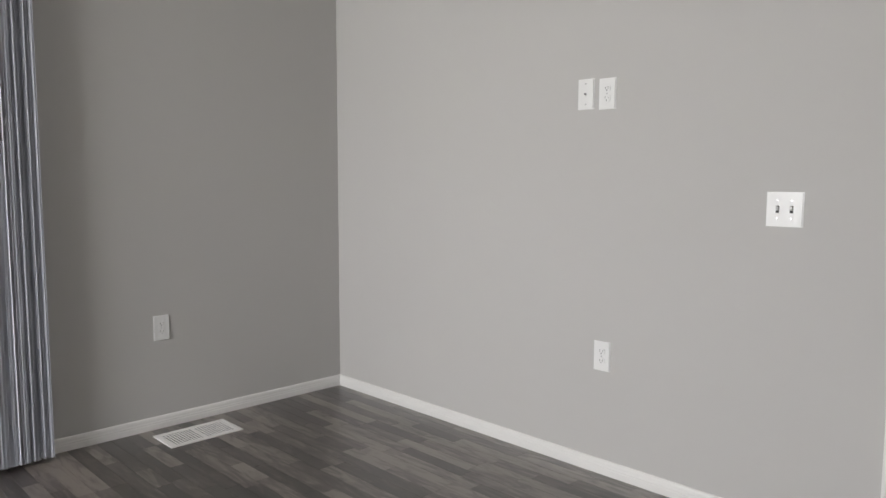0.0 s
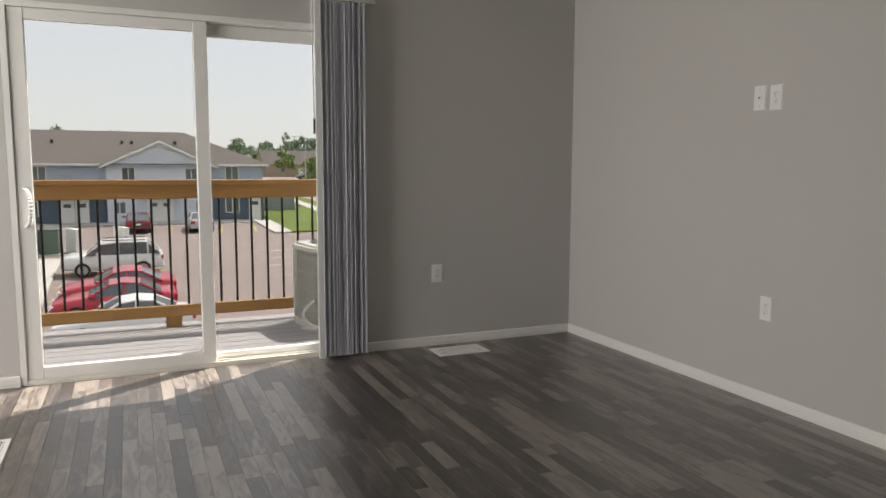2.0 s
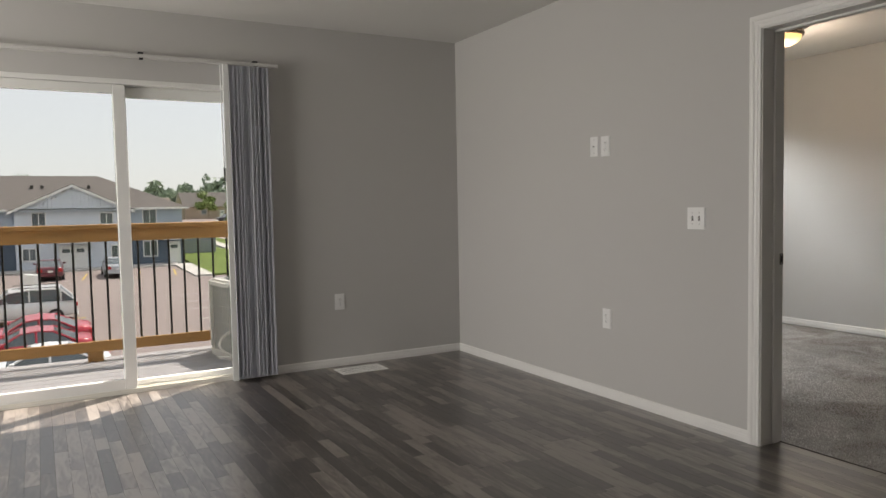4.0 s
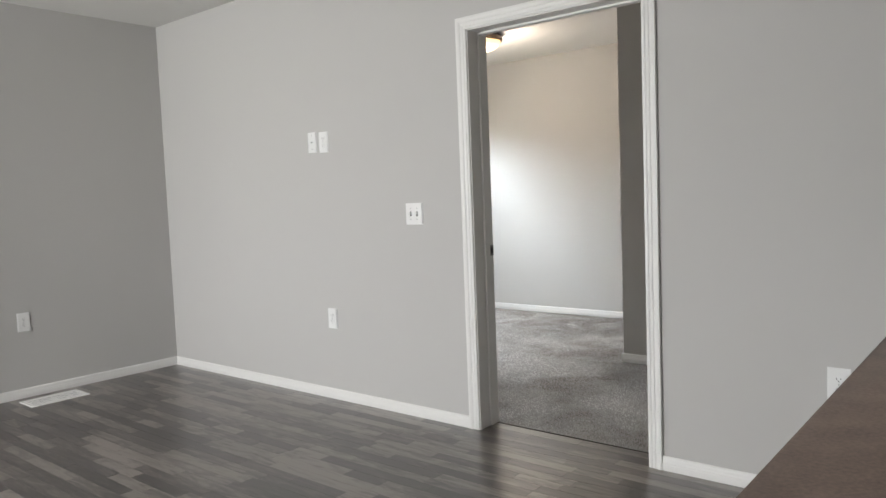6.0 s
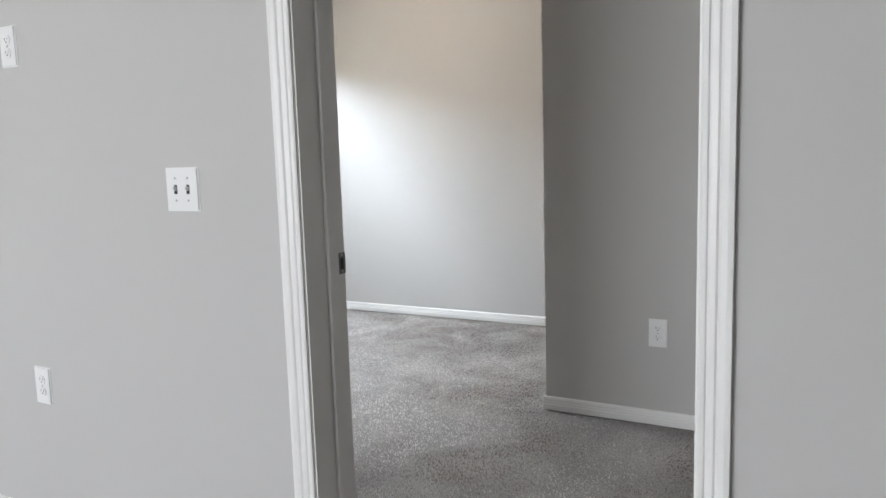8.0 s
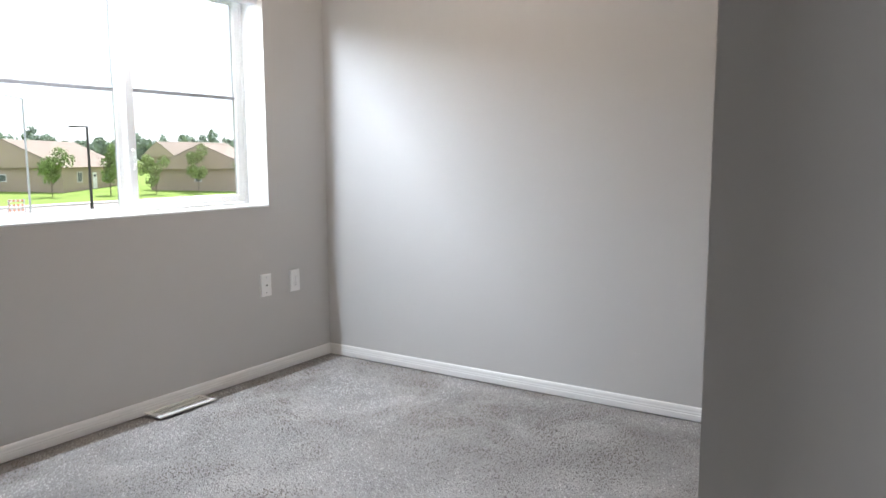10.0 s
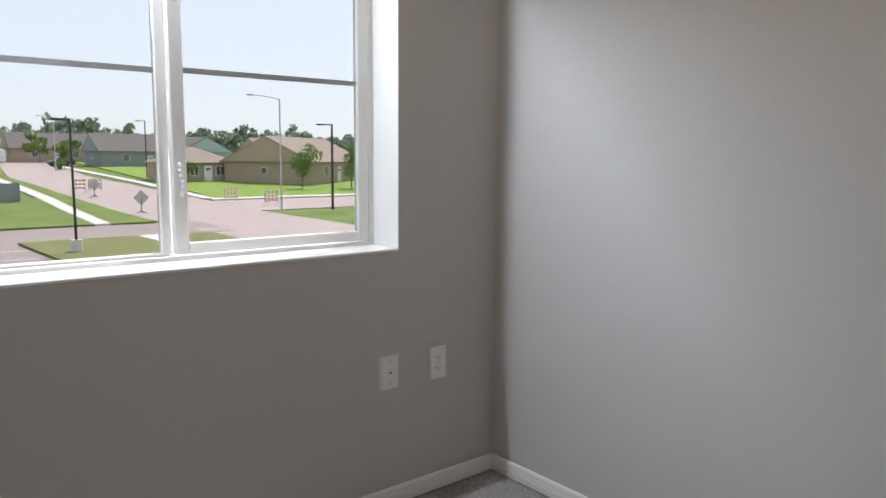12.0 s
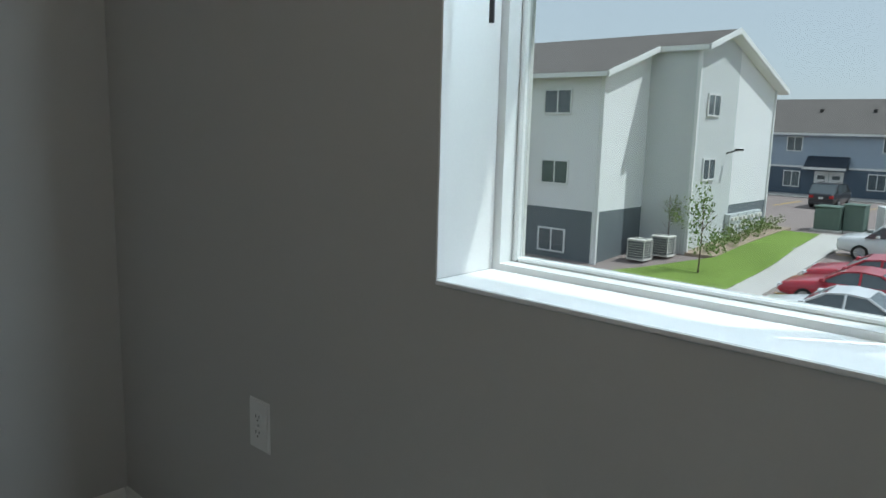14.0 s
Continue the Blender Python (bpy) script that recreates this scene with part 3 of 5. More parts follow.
M_LOT = plain("parking_surface", (0.27, 0.225, 0.21), 0.9, vary=0.10, scale=0.15, grain=18, bump=0.03, dist=0.01, spec=0.2)
M_ROAD = plain("road_concrete", (0.36, 0.295, 0.275), 0.9, vary=0.10, scale=0.12, grain=14, bump=0.03, dist=0.01, spec=0.2)
M_WALK = plain("pavement_concrete", (0.52, 0.50, 0.47), 0.85, vary=0.1, scale=0.4, grain=20, bump=0.2, dist=0.01, spec=0.2)
M_MULCH = plain("mulch", (0.36, 0.29, 0.22), 1.0, vary=0.3, scale=2, grain=30, bump=0.6, dist=0.03, spec=0.1)
M_YELLOW = plain("line_yellow", (0.62, 0.42, 0.08), 0.8, vary=0.2, bump=0)
M_LINE = plain("line_white", (0.55, 0.52, 0.5), 0.8, vary=0.25, bump=0)
M_PALE = plain("siding_pale_blue", (0.62, 0.67, 0.74), 0.6, vary=0.03, scale=0.4, grain=20, bump=0)
M_BLUE = plain("siding_grey_blue", (0.36, 0.42, 0.50), 0.6, vary=0.03, scale=0.4, grain=20, bump=0)
M_NAVY = plain("siding_navy", (0.085, 0.115, 0.155), 0.6, vary=0.05, scale=0.4, grain=20, bump=0)
M_SIDEW = plain("siding_white", (0.82, 0.82, 0.81), 0.6, vary=0.02, scale=0.4, grain=20, bump=0)
M_SIDEG = plain("siding_grey", (0.6, 0.61, 0.6), 0.6, vary=0.02, scale=0.4, grain=20, bump=0)
M_SIDED = plain("siding_slate", (0.15, 0.17, 0.18), 0.6, vary=0.04, scale=0.4, grain=20, bump=0)
M_SHING = plain("roof_shingle", (0.15, 0.135, 0.125), 0.95, vary=0.25, scale=1.2, grain=9, bump=0.5, dist=0.02, stretch=(1, 3, 3), spec=0.2)
M_SHINT = plain("roof_shingle_tan", (0.27, 0.22, 0.18), 0.95, vary=0.2, scale=1.2, grain=9, bump=0.5, dist=0.02, spec=0.2)
M_METALR = plain("porch_metal", (0.035, 0.045, 0.065), 0.45, vary=0.1, bump=0.02)
M_WHITE = plain("outside_trim", (0.78, 0.78, 0.76), 0.5, vary=0.02, bump=0.02)
M_DGLASS = plain("house_glass", (0.11, 0.13, 0.14), 0.08, vary=0.3, scale=0.7, bump=0, spec=0.8)
M_TAN = plain("house_tan", (0.38, 0.30, 0.23), 0.85, vary=0.12, scale=0.6, grain=16, bump=0.2)
M_GREYH = plain("house_grey", (0.25, 0.27, 0.29), 0.8, vary=0.08, scale=0.6, grain=16, bump=0.2)
M_BARK = plain("bark", (0.14, 0.10, 0.07), 0.95, vary=0.3, scale=6, grain=40, bump=0.5, dist=0.01)
M_LEAF = plain("leaf", (0.17, 0.25, 0.06), 0.7, vary=0.45, scale=1.5, grain=8, bump=0)
M_LEAFY = plain("leaf_pale", (0.22, 0.28, 0.09), 0.7, vary=0.4, scale=1.5, grain=8, bump=0)
# paled grey-green: distance haze is painted into this leaf colour
M_LEAFHAZE = plain("leaf_hazed", (0.28, 0.34, 0.25), 0.8, vary=0.45, scale=0.2, grain=2, bump=0)
M_CEDAR = plain("cedar", (0.50, 0.27, 0.095), 0.6, vary=0.28, scale=3, grain=26, bump=0.1, stretch=(0.6, 7, 7))
M_DECK = plain("deck_board", (0.40, 0.385, 0.39), 0.75, vary=0.1, scale=2.5, grain=50, bump=0.15, stretch=(0.5, 6, 6))
M_BLACK = plain("black_metal", (0.02, 0.018, 0.017), 0.4, 0.3, bump=0.02)
M_ACW = plain("ac_shell", (0.76, 0.74, 0.68), 0.45, vary=0.05, bump=0.03)
M_ACD = plain("ac_dark", (0.10, 0.11, 0.11), 0.6, vary=0.1, bump=0.05)
M_GREENB = plain("utility_green", (0.12, 0.17, 0.14), 0.6, vary=0.06, bump=0.03)
M_CONC = plain("concrete_block", (0.55, 0.53, 0.5), 0.85, vary=0.08, bump=0.1)
M_TYRE = plain("tyre", (0.02, 0.02, 0.02), 0.8, bump=0.05)
M_RIM = plain("wheel_rim", (0.45, 0.45, 0.46), 0.3, 0.9, bump=0)
M_TAIL = plain("tail_light", (0.45, 0.02, 0.02), 0.25, bump=0)
M_HEADL = plain("head_light", (0.7, 0.72, 0.74), 0.15, bump=0)
M_POLE = plain("pole_dark", (0.05, 0.045, 0.04), 0.5, 0.3, bump=0.02)
M_METER = plain("meter_grey", (0.50, 0.53, 0.53), 0.5, vary=0.05, bump=0)
M_STEEL = plain("pole_steel", (0.5, 0.52, 0.53), 0.5, 0.6, bump=0.02)
M_SIGN = plain("sign_back", (0.42, 0.42, 0.40), 0.5, 0.4, bump=0.02)
M_ORANGE = plain("barricade_orange", (0.65, 0.22, 0.06), 0.6, bump=0)

bm = bmesh.new()
xs = [-4000, -200, -60, -20, 0, 20, 60, 200, 4000]
ys = [-4000, -20, 0, 10, 20, 24, 28, 31, 35, 40, 45, 53, 62, 75, 90, 120, 150, 220, 300, 500, 700, 4000]
grid = [[bm.verts.new((x, y, gz(y) - 0.06)) for x in xs] for y in ys]
for a, b in zip(grid, grid[1:]):
    for k in range(len(xs) - 1):
        bm.faces.new((a[k], a[k + 1], b[k + 1], b[k]))
structure("ground", bm, M_GRASS, "grassy ground rising gently to the horizon", "ground")


def sheet(name, rows, dz, mat, label, category):
    """A strip that follows the ground: rows of (y, x left, x right)."""
    fine = []
    for (ya, la, ra), (yb, lb, rb) in zip(rows, rows[1:]):
        n = max(1, int(abs(yb - ya) / 2.5))
        for k in range(n):
            s = k / n
            fine.append((ya + (yb - ya) * s, la + (lb - la) * s, ra + (rb - ra) * s))
    fine.append(rows[-1])
    bm = bmesh.new()
    vs = [(bm.verts.new((l, y, gz(y) + dz)), bm.verts.new((r, y, gz(y) + dz))) for y, l, r in fine]
    lo = [(bm.verts.new((l, y, gz(y) - 0.2)), bm.verts.new((r, y, gz(y) - 0.2))) for y, l, r in fine]
    for k in range(len(vs) - 1):
        (a, b), (c, d) = vs[k], vs[k + 1]
        (e, f), (g, h) = lo[k], lo[k + 1]
        bm.faces.new((a, b, d, c))
        bm.faces.new((a, c, g, e))
        bm.faces.new((b, f, h, d))
    bm.faces.new((vs[0][0], lo[0][0], lo[0][1], vs[0][1]))
    bm.faces.new((vs[-1][0], vs[-1][1], lo[-1][1], lo[-1][0]))
    return structure(name, bm, mat, label, category)


sheet("road_lot", [(12, -60, 16), (60.6, -60, 16)], 0.0, M_LOT, "pinkish grey parking lot surface with painted bays", "parking lot")
sheet("road_drive", [(43.6, 15.9, 21), (50.2, 15.9, 21)], 0.01, M_LOT, "pinkish grey driveway to the street", "road")
sheet("road", [(12, 20.5, 34), (40, 19.6, 30), (56, 18.0, 28.4), (73, 17.6, 28.0), (110, 17.5, 27.5), (220, 30, 40), (420, 62, 74)], 0.005, M_ROAD, "pale pinkish concrete street", "road")
sheet("road_cross", [(56, 28.0, 140), (66.5, 27.9, 140)], 0.01, M_ROAD, "pale pinkish concrete side street", "road")
sheet("lawn_island", [(33.9, 9.3, 15.8), (43.3, 8.2, 14.6)], 0.14, M_DRY, "dry grass island with a kerb", "lawn")
sheet("pavement_island", [(33.9, 15.8, 17.0), (43.4, 14.6, 16.2)], 0.13, M_WALK, "concrete path beside the grass island", "pavement")
sheet("lawn_verge", [(33.9, 17.0, 20.0), (43.0, 16.2, 19.2)], 0.12, M_DRY, "dry grass verge by the street", "lawn")
sheet("lawn_island", [(12, 9.8, 20.3), (33.9, 9.3, 20.0)], 0.13, M_DRY, "dry grass verge near the building", "lawn")
sheet("lawn_corner", [(50.5, 8.2, 13.9), (60, 8.4, 14.2), (74, 9, 14.6)], 0.13, M_GRASS, "green lawn beside the townhouses", "lawn")
sheet("pavement_corner", [(50.5, 13.9, 14.9), (74, 14.6, 15.8), (130, 15, 16.2)], 0.135, M_WALK, "concrete path along the street", "pavement")
sheet("lawn_verge", [(50.5, 14.9, 17.9), (74, 15.8, 17.5), (130, 16.2, 17.4)], 0.12, M_GRASS, "green verge between path and street", "lawn")
sheet("pavement_townhouse", [(50.3, 6.9, 8.2), (60.6, 7.0, 8.4)], 0.135, M_WALK, "concrete path at the end of the townhouses", "pavement")
sheet("pavement_townhouse", [(59.6, -40, 7.0), (62, -40, 7.6)], 0.12, M_WALK, "concrete path along the townhouses", "pavement")
sheet("lawn_far", [(68.5, 29.4, 160), (200, 42, 220)], 0.12, M_LAWN, "bright green lawn in front of the houses", "lawn")
sheet("pavement_far", [(66.8, 28.6, 160), (68.4, 28.8, 160)], 0.13, M_WALK, "concrete path along the side street", "pavement")
sheet("pavement_far", [(68.5, 28.1, 29.3), (160, 31, 32.4)], 0.13, M_WALK, "concrete path along the street", "pavement")
sheet("pavement_block", [(24, -7.8, -6.5), (40.6, -8.4, -6.6)], 0.12, M_WALK, "concrete path between the lawn and the parked cars", "pavement")
sheet("lawn_block", [(24, -13.6, -7.8), (31.2, -10.3, -7.8), (40.2, -10.2, -8.4)], 0.14, M_LAWN, "bright green lawn strip beside the apartment block", "lawn")
sheet("mulch_bed", [(31.2, -11.8, -10.3), (41.4, -11.8, -10.2)], 0.15, M_MULCH, "tan mulch bed along the apartment wall", "flower bed")
for x in (-17.5, -14.9, -9.6, -6.9, -4.2, -0.5, 3.3, 5.9):
    sheet("parking_line", [(52.6, x - 0.06, x + 0.06), (57.2, x + 0.5, x + 0.62)], 0.012, M_YELLOW, "faded yellow parking line", "road marking")
for k in range(6):
    y = 27.2 + k * 2.75
    if y < 38:
        sheet("parking_line", [(y, -6.4, -1.2), (y + 0.12, -6.4, -1.2)], 0.012, M_YELLOW, "faded yellow parking line", "road marking")
        sheet("parking_line", [(y + 5.5, 3.8, 8.4), (y + 5.62, 3.8, 8.4)], 0.012, M_LINE, "faded white parking line", "road marking")


def lap_face(bm, a, b, z0, z1, course, top=None):
    """Lapped boards on the vertical face from a to b (facing right of that way); top(s) trims each course."""
    a, b = Vector((a[0], a[1], 0)), Vector((b[0], b[1], 0))
    d = (b - a).normalized()
    out = Vector((d.y, -d.x, 0))
    L = (b - a).length
    n = max(1, round((z1 - z0) / course))
    for k in range(n):
        za, zb = z0 + (z1 - z0) * k / n, z0 + (z1 - z0) * (k + 1) / n
        s0, s1 = (0, L) if top is None else top((za + zb) / 2)
        if s1 - s0 < 0.05:
            continue
        p = [a + d * s0 + out * 0.014, a + d * s1 + out * 0.014, a + d * s1 + out * 0.004, a + d * s0 + out * 0.004]
        v = [bm.verts.new((q.x, q.y, z)) for q, z in zip(p, (za, za, zb, zb))]
        bm.faces.new(v)
        w = [bm.verts.new((q.x, q.y, z)) for q, z in ((a + d * s0, za), (a + d * s1, za))]
        bm.faces.new((w[0], w[1], v[1], v[0]))


def house_window(th, x, y, z, w, h, turn=0, panes=2):
    """A framed window; x, z its middle, facing -y before the turn."""
    m = pose(x, y, z, 0, 0, turn)
    bm = bmesh.new()
    t = 0.07
    for r in ((-w / 2, w / 2, -0.05, 0.02, h / 2 - t, h / 2), (-w / 2, w / 2, -0.06, 0.02, -h / 2, -h / 2 + t), (-w / 2, -w / 2 + t, -0.05, 0.02, -h / 2 + t, h / 2 - t), (w / 2 - t, w / 2, -0.05, 0.02, -h / 2 + t, h / 2 - t)):
        box(bm, *r, m)
    if panes == 2:
        box(bm, -0.03, 0.03, -0.045, 0.02, -h / 2 + t, h / 2 - t, m)
    f = part("window", bm, M_WHITE, th)
    for k in range(panes):
        a = -w / 2 + t + k * (w - 2 * t) / panes
        bm = bmesh.new()
        box(bm, a, a + (w - 2 * t) / panes, -0.02, 0.0, -h / 2 + t, h / 2 - t, m)
        part("pane", bm, M_DGLASS, f)


def house_door(th, x, y, z0, w, h, turn=0):
    m = pose(x, y, z0, 0, 0, turn)
    bm = bmesh.new()
    box(bm, -w / 2 - 0.06, w / 2 + 0.06, -0.03, 0.02, 0, h + 0.06, m)
    d = part("door", bm, M_WHITE, th)
    bm = bmesh.new()
    for r in ((-w / 2 + 0.14, -0.04, -0.05, -0.02, 0.2, 0.85), (0.04, w / 2 - 0.14, -0.05, -0.02, 0.2, 0.85)):
        box(bm, *r, m)
    part("door_panel", bm, M_WHITE, d)
    bm = bmesh.new()
    box(bm, -w / 2 + 0.18, w / 2 - 0.18, -0.045, -0.02, h - 0.55, h - 0.25, m)
    part("door_light", bm, M_DGLASS, d)


# townhouse row
th = thing("townhouse_row", "two-storey pale blue and navy sided townhouses with a hipped roof", "building", pose(0.55, 0, 0.10) @ Matrix.Diagonal((1, 1, 1.03, 1)))
E0, ZB, ZS, ZE = 62.0, -3.45, -1.16, 1.4
part("wall", boxes((-34, 7.5, E0 + 0.02, 76, ZB - 0.3, ZE), (-5.3, 3.1, E0 - 0.38, E0 + 0.02, ZB - 0.3, ZE)), M_BLUE, th)
bm = bmesh.new()
lap_face(bm, (-34, E0), (-5.3, E0), ZS, ZE, 0.2)
lap_face(bm, (3.1, E0), (7.5, E0), ZS, ZE, 0.2)
lap_face(bm, (7.5, E0), (7.5, 76), ZS, ZE, 0.2)
part("siding_upper", bm, M_BLUE, th, "grey-blue lap siding")
bm = bmesh.new()
lap_face(bm, (-34, E0), (-5.3, E0), ZB, ZS, 0.2)
lap_face(bm, (3.1, E0), (7.5, E0), ZB, ZS, 0.2)
lap_face(bm, (7.5, E0), (7.5, 76), ZB, ZS, 0.2)
part("siding_lower", bm, M_NAVY, th, "dark navy lap siding")
part("belly_band", boxes((-34, -5.32, E0 - 0.05, E0 + 0.01, ZS - 0.06, ZS + 0.1), (3.12, 7.55, E0 - 0.05, E0 + 0.01, ZS - 0.06, ZS + 0.1)), M_WHITE, th)
# gabled bay with upright boards
bm = bmesh.new()
n = 28
for k in range(n):
    a, b = -5.3 + 8.4 * k / n, -5.3 + 8.4 * (k + 1) / n
    mid = (a + b) / 2
    zt = 3.3 - abs(mid + 1.1) * (3.3 - ZE) / 4.2
    box(bm, a + 0.008, b - 0.008, E0 - 0.42, E0 - 0.37, ZB, zt)
part("siding_gable", bm, M_PALE, th, "pale blue upright siding")
bm = bmesh.new()
for s in (-1, 1):
    p = [(-1.1, 3.3), (-1.1 + s * 4.7, 1.17), (-1.1 + s * 4.7, 0.97), (-1.1, 3.1)]
    f0 = [bm.verts.new((x, E0 - 0.75, z + 0.08)) for x, z in p]
    f1 = [bm.verts.new((x, E0 - 0.70, z + 0.08)) for x, z in p]
    bm.faces.new(f0)
    bm.faces.new(f1[::-1])
    for k in range(4):
        bm.faces.new((f0[k], f1[k], f1[(k + 1) % 4], f0[(k + 1) % 4]))
part("fascia", bm, M_WHITE, th)
part("gutter", boxes((-34, -5.7, E0 - 0.55, E0 - 0.42, ZE - 0.1, ZE + 0.06), (3.6, 8.0, E0 - 0.55, E0 - 0.42, ZE - 0.1, ZE + 0.06)), M_WHITE, th)
bm = bmesh.new()
R = [bm.verts.new(v) for v in ((-34.5, 61.45, 1.42), (8.05, 61.45, 1.42), (8.05, 76.5, 1.42), (-34.5, 76.5, 1.42), (-34.5, 69, 4.38), (1.35, 69, 4.38))]
for f in ((0, 1, 5, 4), (1, 2, 5), (2, 3, 4, 5), (3, 0, 4), (0, 3, 2, 1)):
    bm.faces.new([R[k] for k in f])
G = [bm.verts.new(v) for v in ((-5.9, 61.25, 1.23), (-1.1, 61.25, 3.42), (3.7, 61.25, 1.23), (-5.9, 66, 1.23), (-1.1, 67.5, 3.42), (3.7, 66, 1.23))]
for f in ((0, 1, 4, 3), (1, 2, 5, 4), (0, 3, 5, 2)):
    bm.faces.new([G[k] for k in f])
part("roof", bm, M_SHING, th, "brown-grey shingle roof")
for x in (-16.5, -12.5, -9.5, -4, -3.2, 0.4):
    part("roof_vent", boxes((x - 0.12, x + 0.12, 65.9, 66.2, 3.1, 3.45)), M_POLE, th)
for x, z, w, h, y in ((-17.17, 0.61, 1.23, 1.16, E0), (-10.27, 0.66, 1.22, 1.2, E0), (-3.6, 0.65, 1.06, 1.09, E0 - 0.42), (1.38, 0.63, 1.05, 1.0, E0 - 0.42), (4.82, 0.69, 1.17, 1.24, E0), (-17.17, -2.12, 1.28, 1.27, E0), (-11.0, -2.07, 1.27, 1.23, E0), (-4.36, -2.1, 1.02, 1.02, E0 - 0.42), (2.16, -2.09, 1.06, 1.06, E0 - 0.42), (4.8, -2.0, 1.2, 1.37, E0), (-23.6, 0.61, 1.23, 1.16, E0), (-23.6, -2.12, 1.28, 1.27, E0)):
    house_window(th, x, y - 0.03, z, w, h)
for x, y in ((-14.93, E0), (-13.85, E0), (-8.28, E0), (-7.2, E0), (-1.73, E0 - 0.42), (-0.68, E0 - 0.42), (6.75, E0), (-21.5, E0), (-20.4, E0)):
    house_door(th, x, y - 0.03, ZB, 0.92, 1.95)
for a, b, y in ((-16.07, -13.0, E0), (-9.29, -6.36, E0), (-2.58, 0.3, E0 - 0.42), (5.75, 7.55, E0), (-22.5, -19.5, E0)):
    bm = bmesh.new()
    p = [bm.verts.new(v) for v in ((a, y, -0.27), (b, y, -0.27), (b, y - 1.1, -1.12), (a, y - 1.1, -1.12), (a, y, -1.22), (b, y, -1.22), (b, y - 1.1, -1.22), (a, y - 1.1, -1.22))]
    for f in ((0, 1, 2, 3), (0, 3, 7, 4), (1, 5, 6, 2), (4, 7, 6, 5)):
        bm.faces.new([p[k] for k in f])
    for k in range(1, 7):
        x = a + (b - a) * k / 7
        q = [bm.verts.new(v) for v in ((x - 0.02, y, -0.23), (x + 0.02, y, -0.23), (x + 0.02, y - 1.1, -1.08), (x - 0.02, y - 1.1, -1.08))]
        bm.faces.new(q)
    pr = part("porch_roof", bm, M_METALR, th, "dark navy ribbed metal porch roof")
    part("porch_fascia", boxes((a - 0.03, b + 0.03, y - 1.16, y - 1.1, -1.3, -1.1)), M_WHITE, pr)

# three-storey apartment block
ab = thing("apartment_block", "three-storey white sided apartment block with a gabled end and slate base", "building", pose(0, 0, 0))
B0, B1, BE, BA, BM_ = -5.0, -2.3, 3.85, 6.1, 34.3


def rake(y):
    return BA - abs(y - BM_) * (BA - BE) / 7.2


part("wall", boxes((-45, -14.22, 27.12, 41.5, B0, BE), (-14.22, -11.82, 31.32, 41.5, B0, BE)), M_SIDEG, ab)


def gable_top(y0, y1):
    def trim(z):
        lo, hi = y0, y1
        if z > BE:
            half = 7.2 * (BA - z) / (BA - BE)
            lo, hi = max(y0, BM_ - half), min(y1, BM_ + half)
        return lo - y0, hi - y0
    return trim


def clad(name, mat, label, rows, course=0.15):
    bm = bmesh.new()
    for r in rows:
        lap_face(bm, *r[:4], course, *r[4:])
    part(name, bm, mat, ab, label)


clad("siding_white", M_SIDEW, "white lap siding", [((-14.2, 27.1), (-14.2, 31.3), B1, 5.3, gable_top(27.1, 31.3)), ((-11.8, 36.1), (-11.8, 41.5), B1, 5.6, gable_top(36.1, 41.5))])
clad("siding_front", M_SIDEW, "white upright-lit siding", [((-45, 27.1), (-14.2, 27.1), B1, BE)])
clad("siding_grey", M_SIDEG, "pale grey lap siding", [((-11.8, 31.3), (-11.8, 36.1), B0, 6.05, gable_top(31.3, 36.1)), ((-14.2, 31.3), (-11.8, 31.3), B0, 5.15)])
clad("siding_slate", M_SIDED, "slate grey base siding", [((-14.2, 27.1), (-14.2, 31.3), B0, B1), ((-11.8, 36.1), (-11.8, 41.5), B0, B1), ((-45, 27.1), (-14.2, 27.1), B0, B1)])
part("corner_board", boxes((-14.26, -14.1, 27.02, 27.16, B0, BE + 0.1)), M_WHITE, ab)
part("corner_board", boxes((-11.86, -11.7, 31.22, 31.36, B0, rake(31.3))), M_WHITE, ab)
part("corner_board", boxes((-11.86, -11.7, 41.42, 41.56, B0, BE)), M_WHITE, ab)
bm = bmesh.new()
for x0, x1, y0, y1 in ((-46, -11.3, BM_, 42.1), (-46, -11.3, 31.0, BM_), (-46, -13.7, 26.5, 31.0)):
    p = []
    for x, y in ((x0, y0), (x1, y0), (x1, y1), (x0, y1)):
        p.append((x, y, rake(y) + 0.12))
    top = [bm.verts.new(q) for q in p]
    bot = [bm.verts.new((q[0], q[1], q[2] - 0.2)) for q in p]
    bm.faces.new(top)
    bm.faces.new(bot[::-1])
    for k in range(4):
        bm.faces.new((top[k], bot[k], bot[(k + 1) % 4], top[(k + 1) % 4]))
part("roof", bm, M_SHING, ab, "brown-grey shingle roof")
bm = bmesh.new()
for x, y0, y1 in ((-11.27, BM_, 42.15), (-11.27, 31.0, BM_), (-13.67, 26.45, 31.0)):
    v = []
    for xx in (x, x + 0.05):
        for y, dz in ((y0, 0.16), (y1, 0.16), (y1, -0.1), (y0, -0.1)):
            v.append(bm.verts.new((xx, y, rake(y) + dz)))
    bm.faces.new(v[0:4])
    bm.faces.new(v[4:8][::-1])
    for k in range(4):
        bm.faces.new((v[k], v[4 + k], v[4 + (k + 1) % 4], v[(k + 1) % 4]))
part("fascia", bm, M_WHITE, ab)
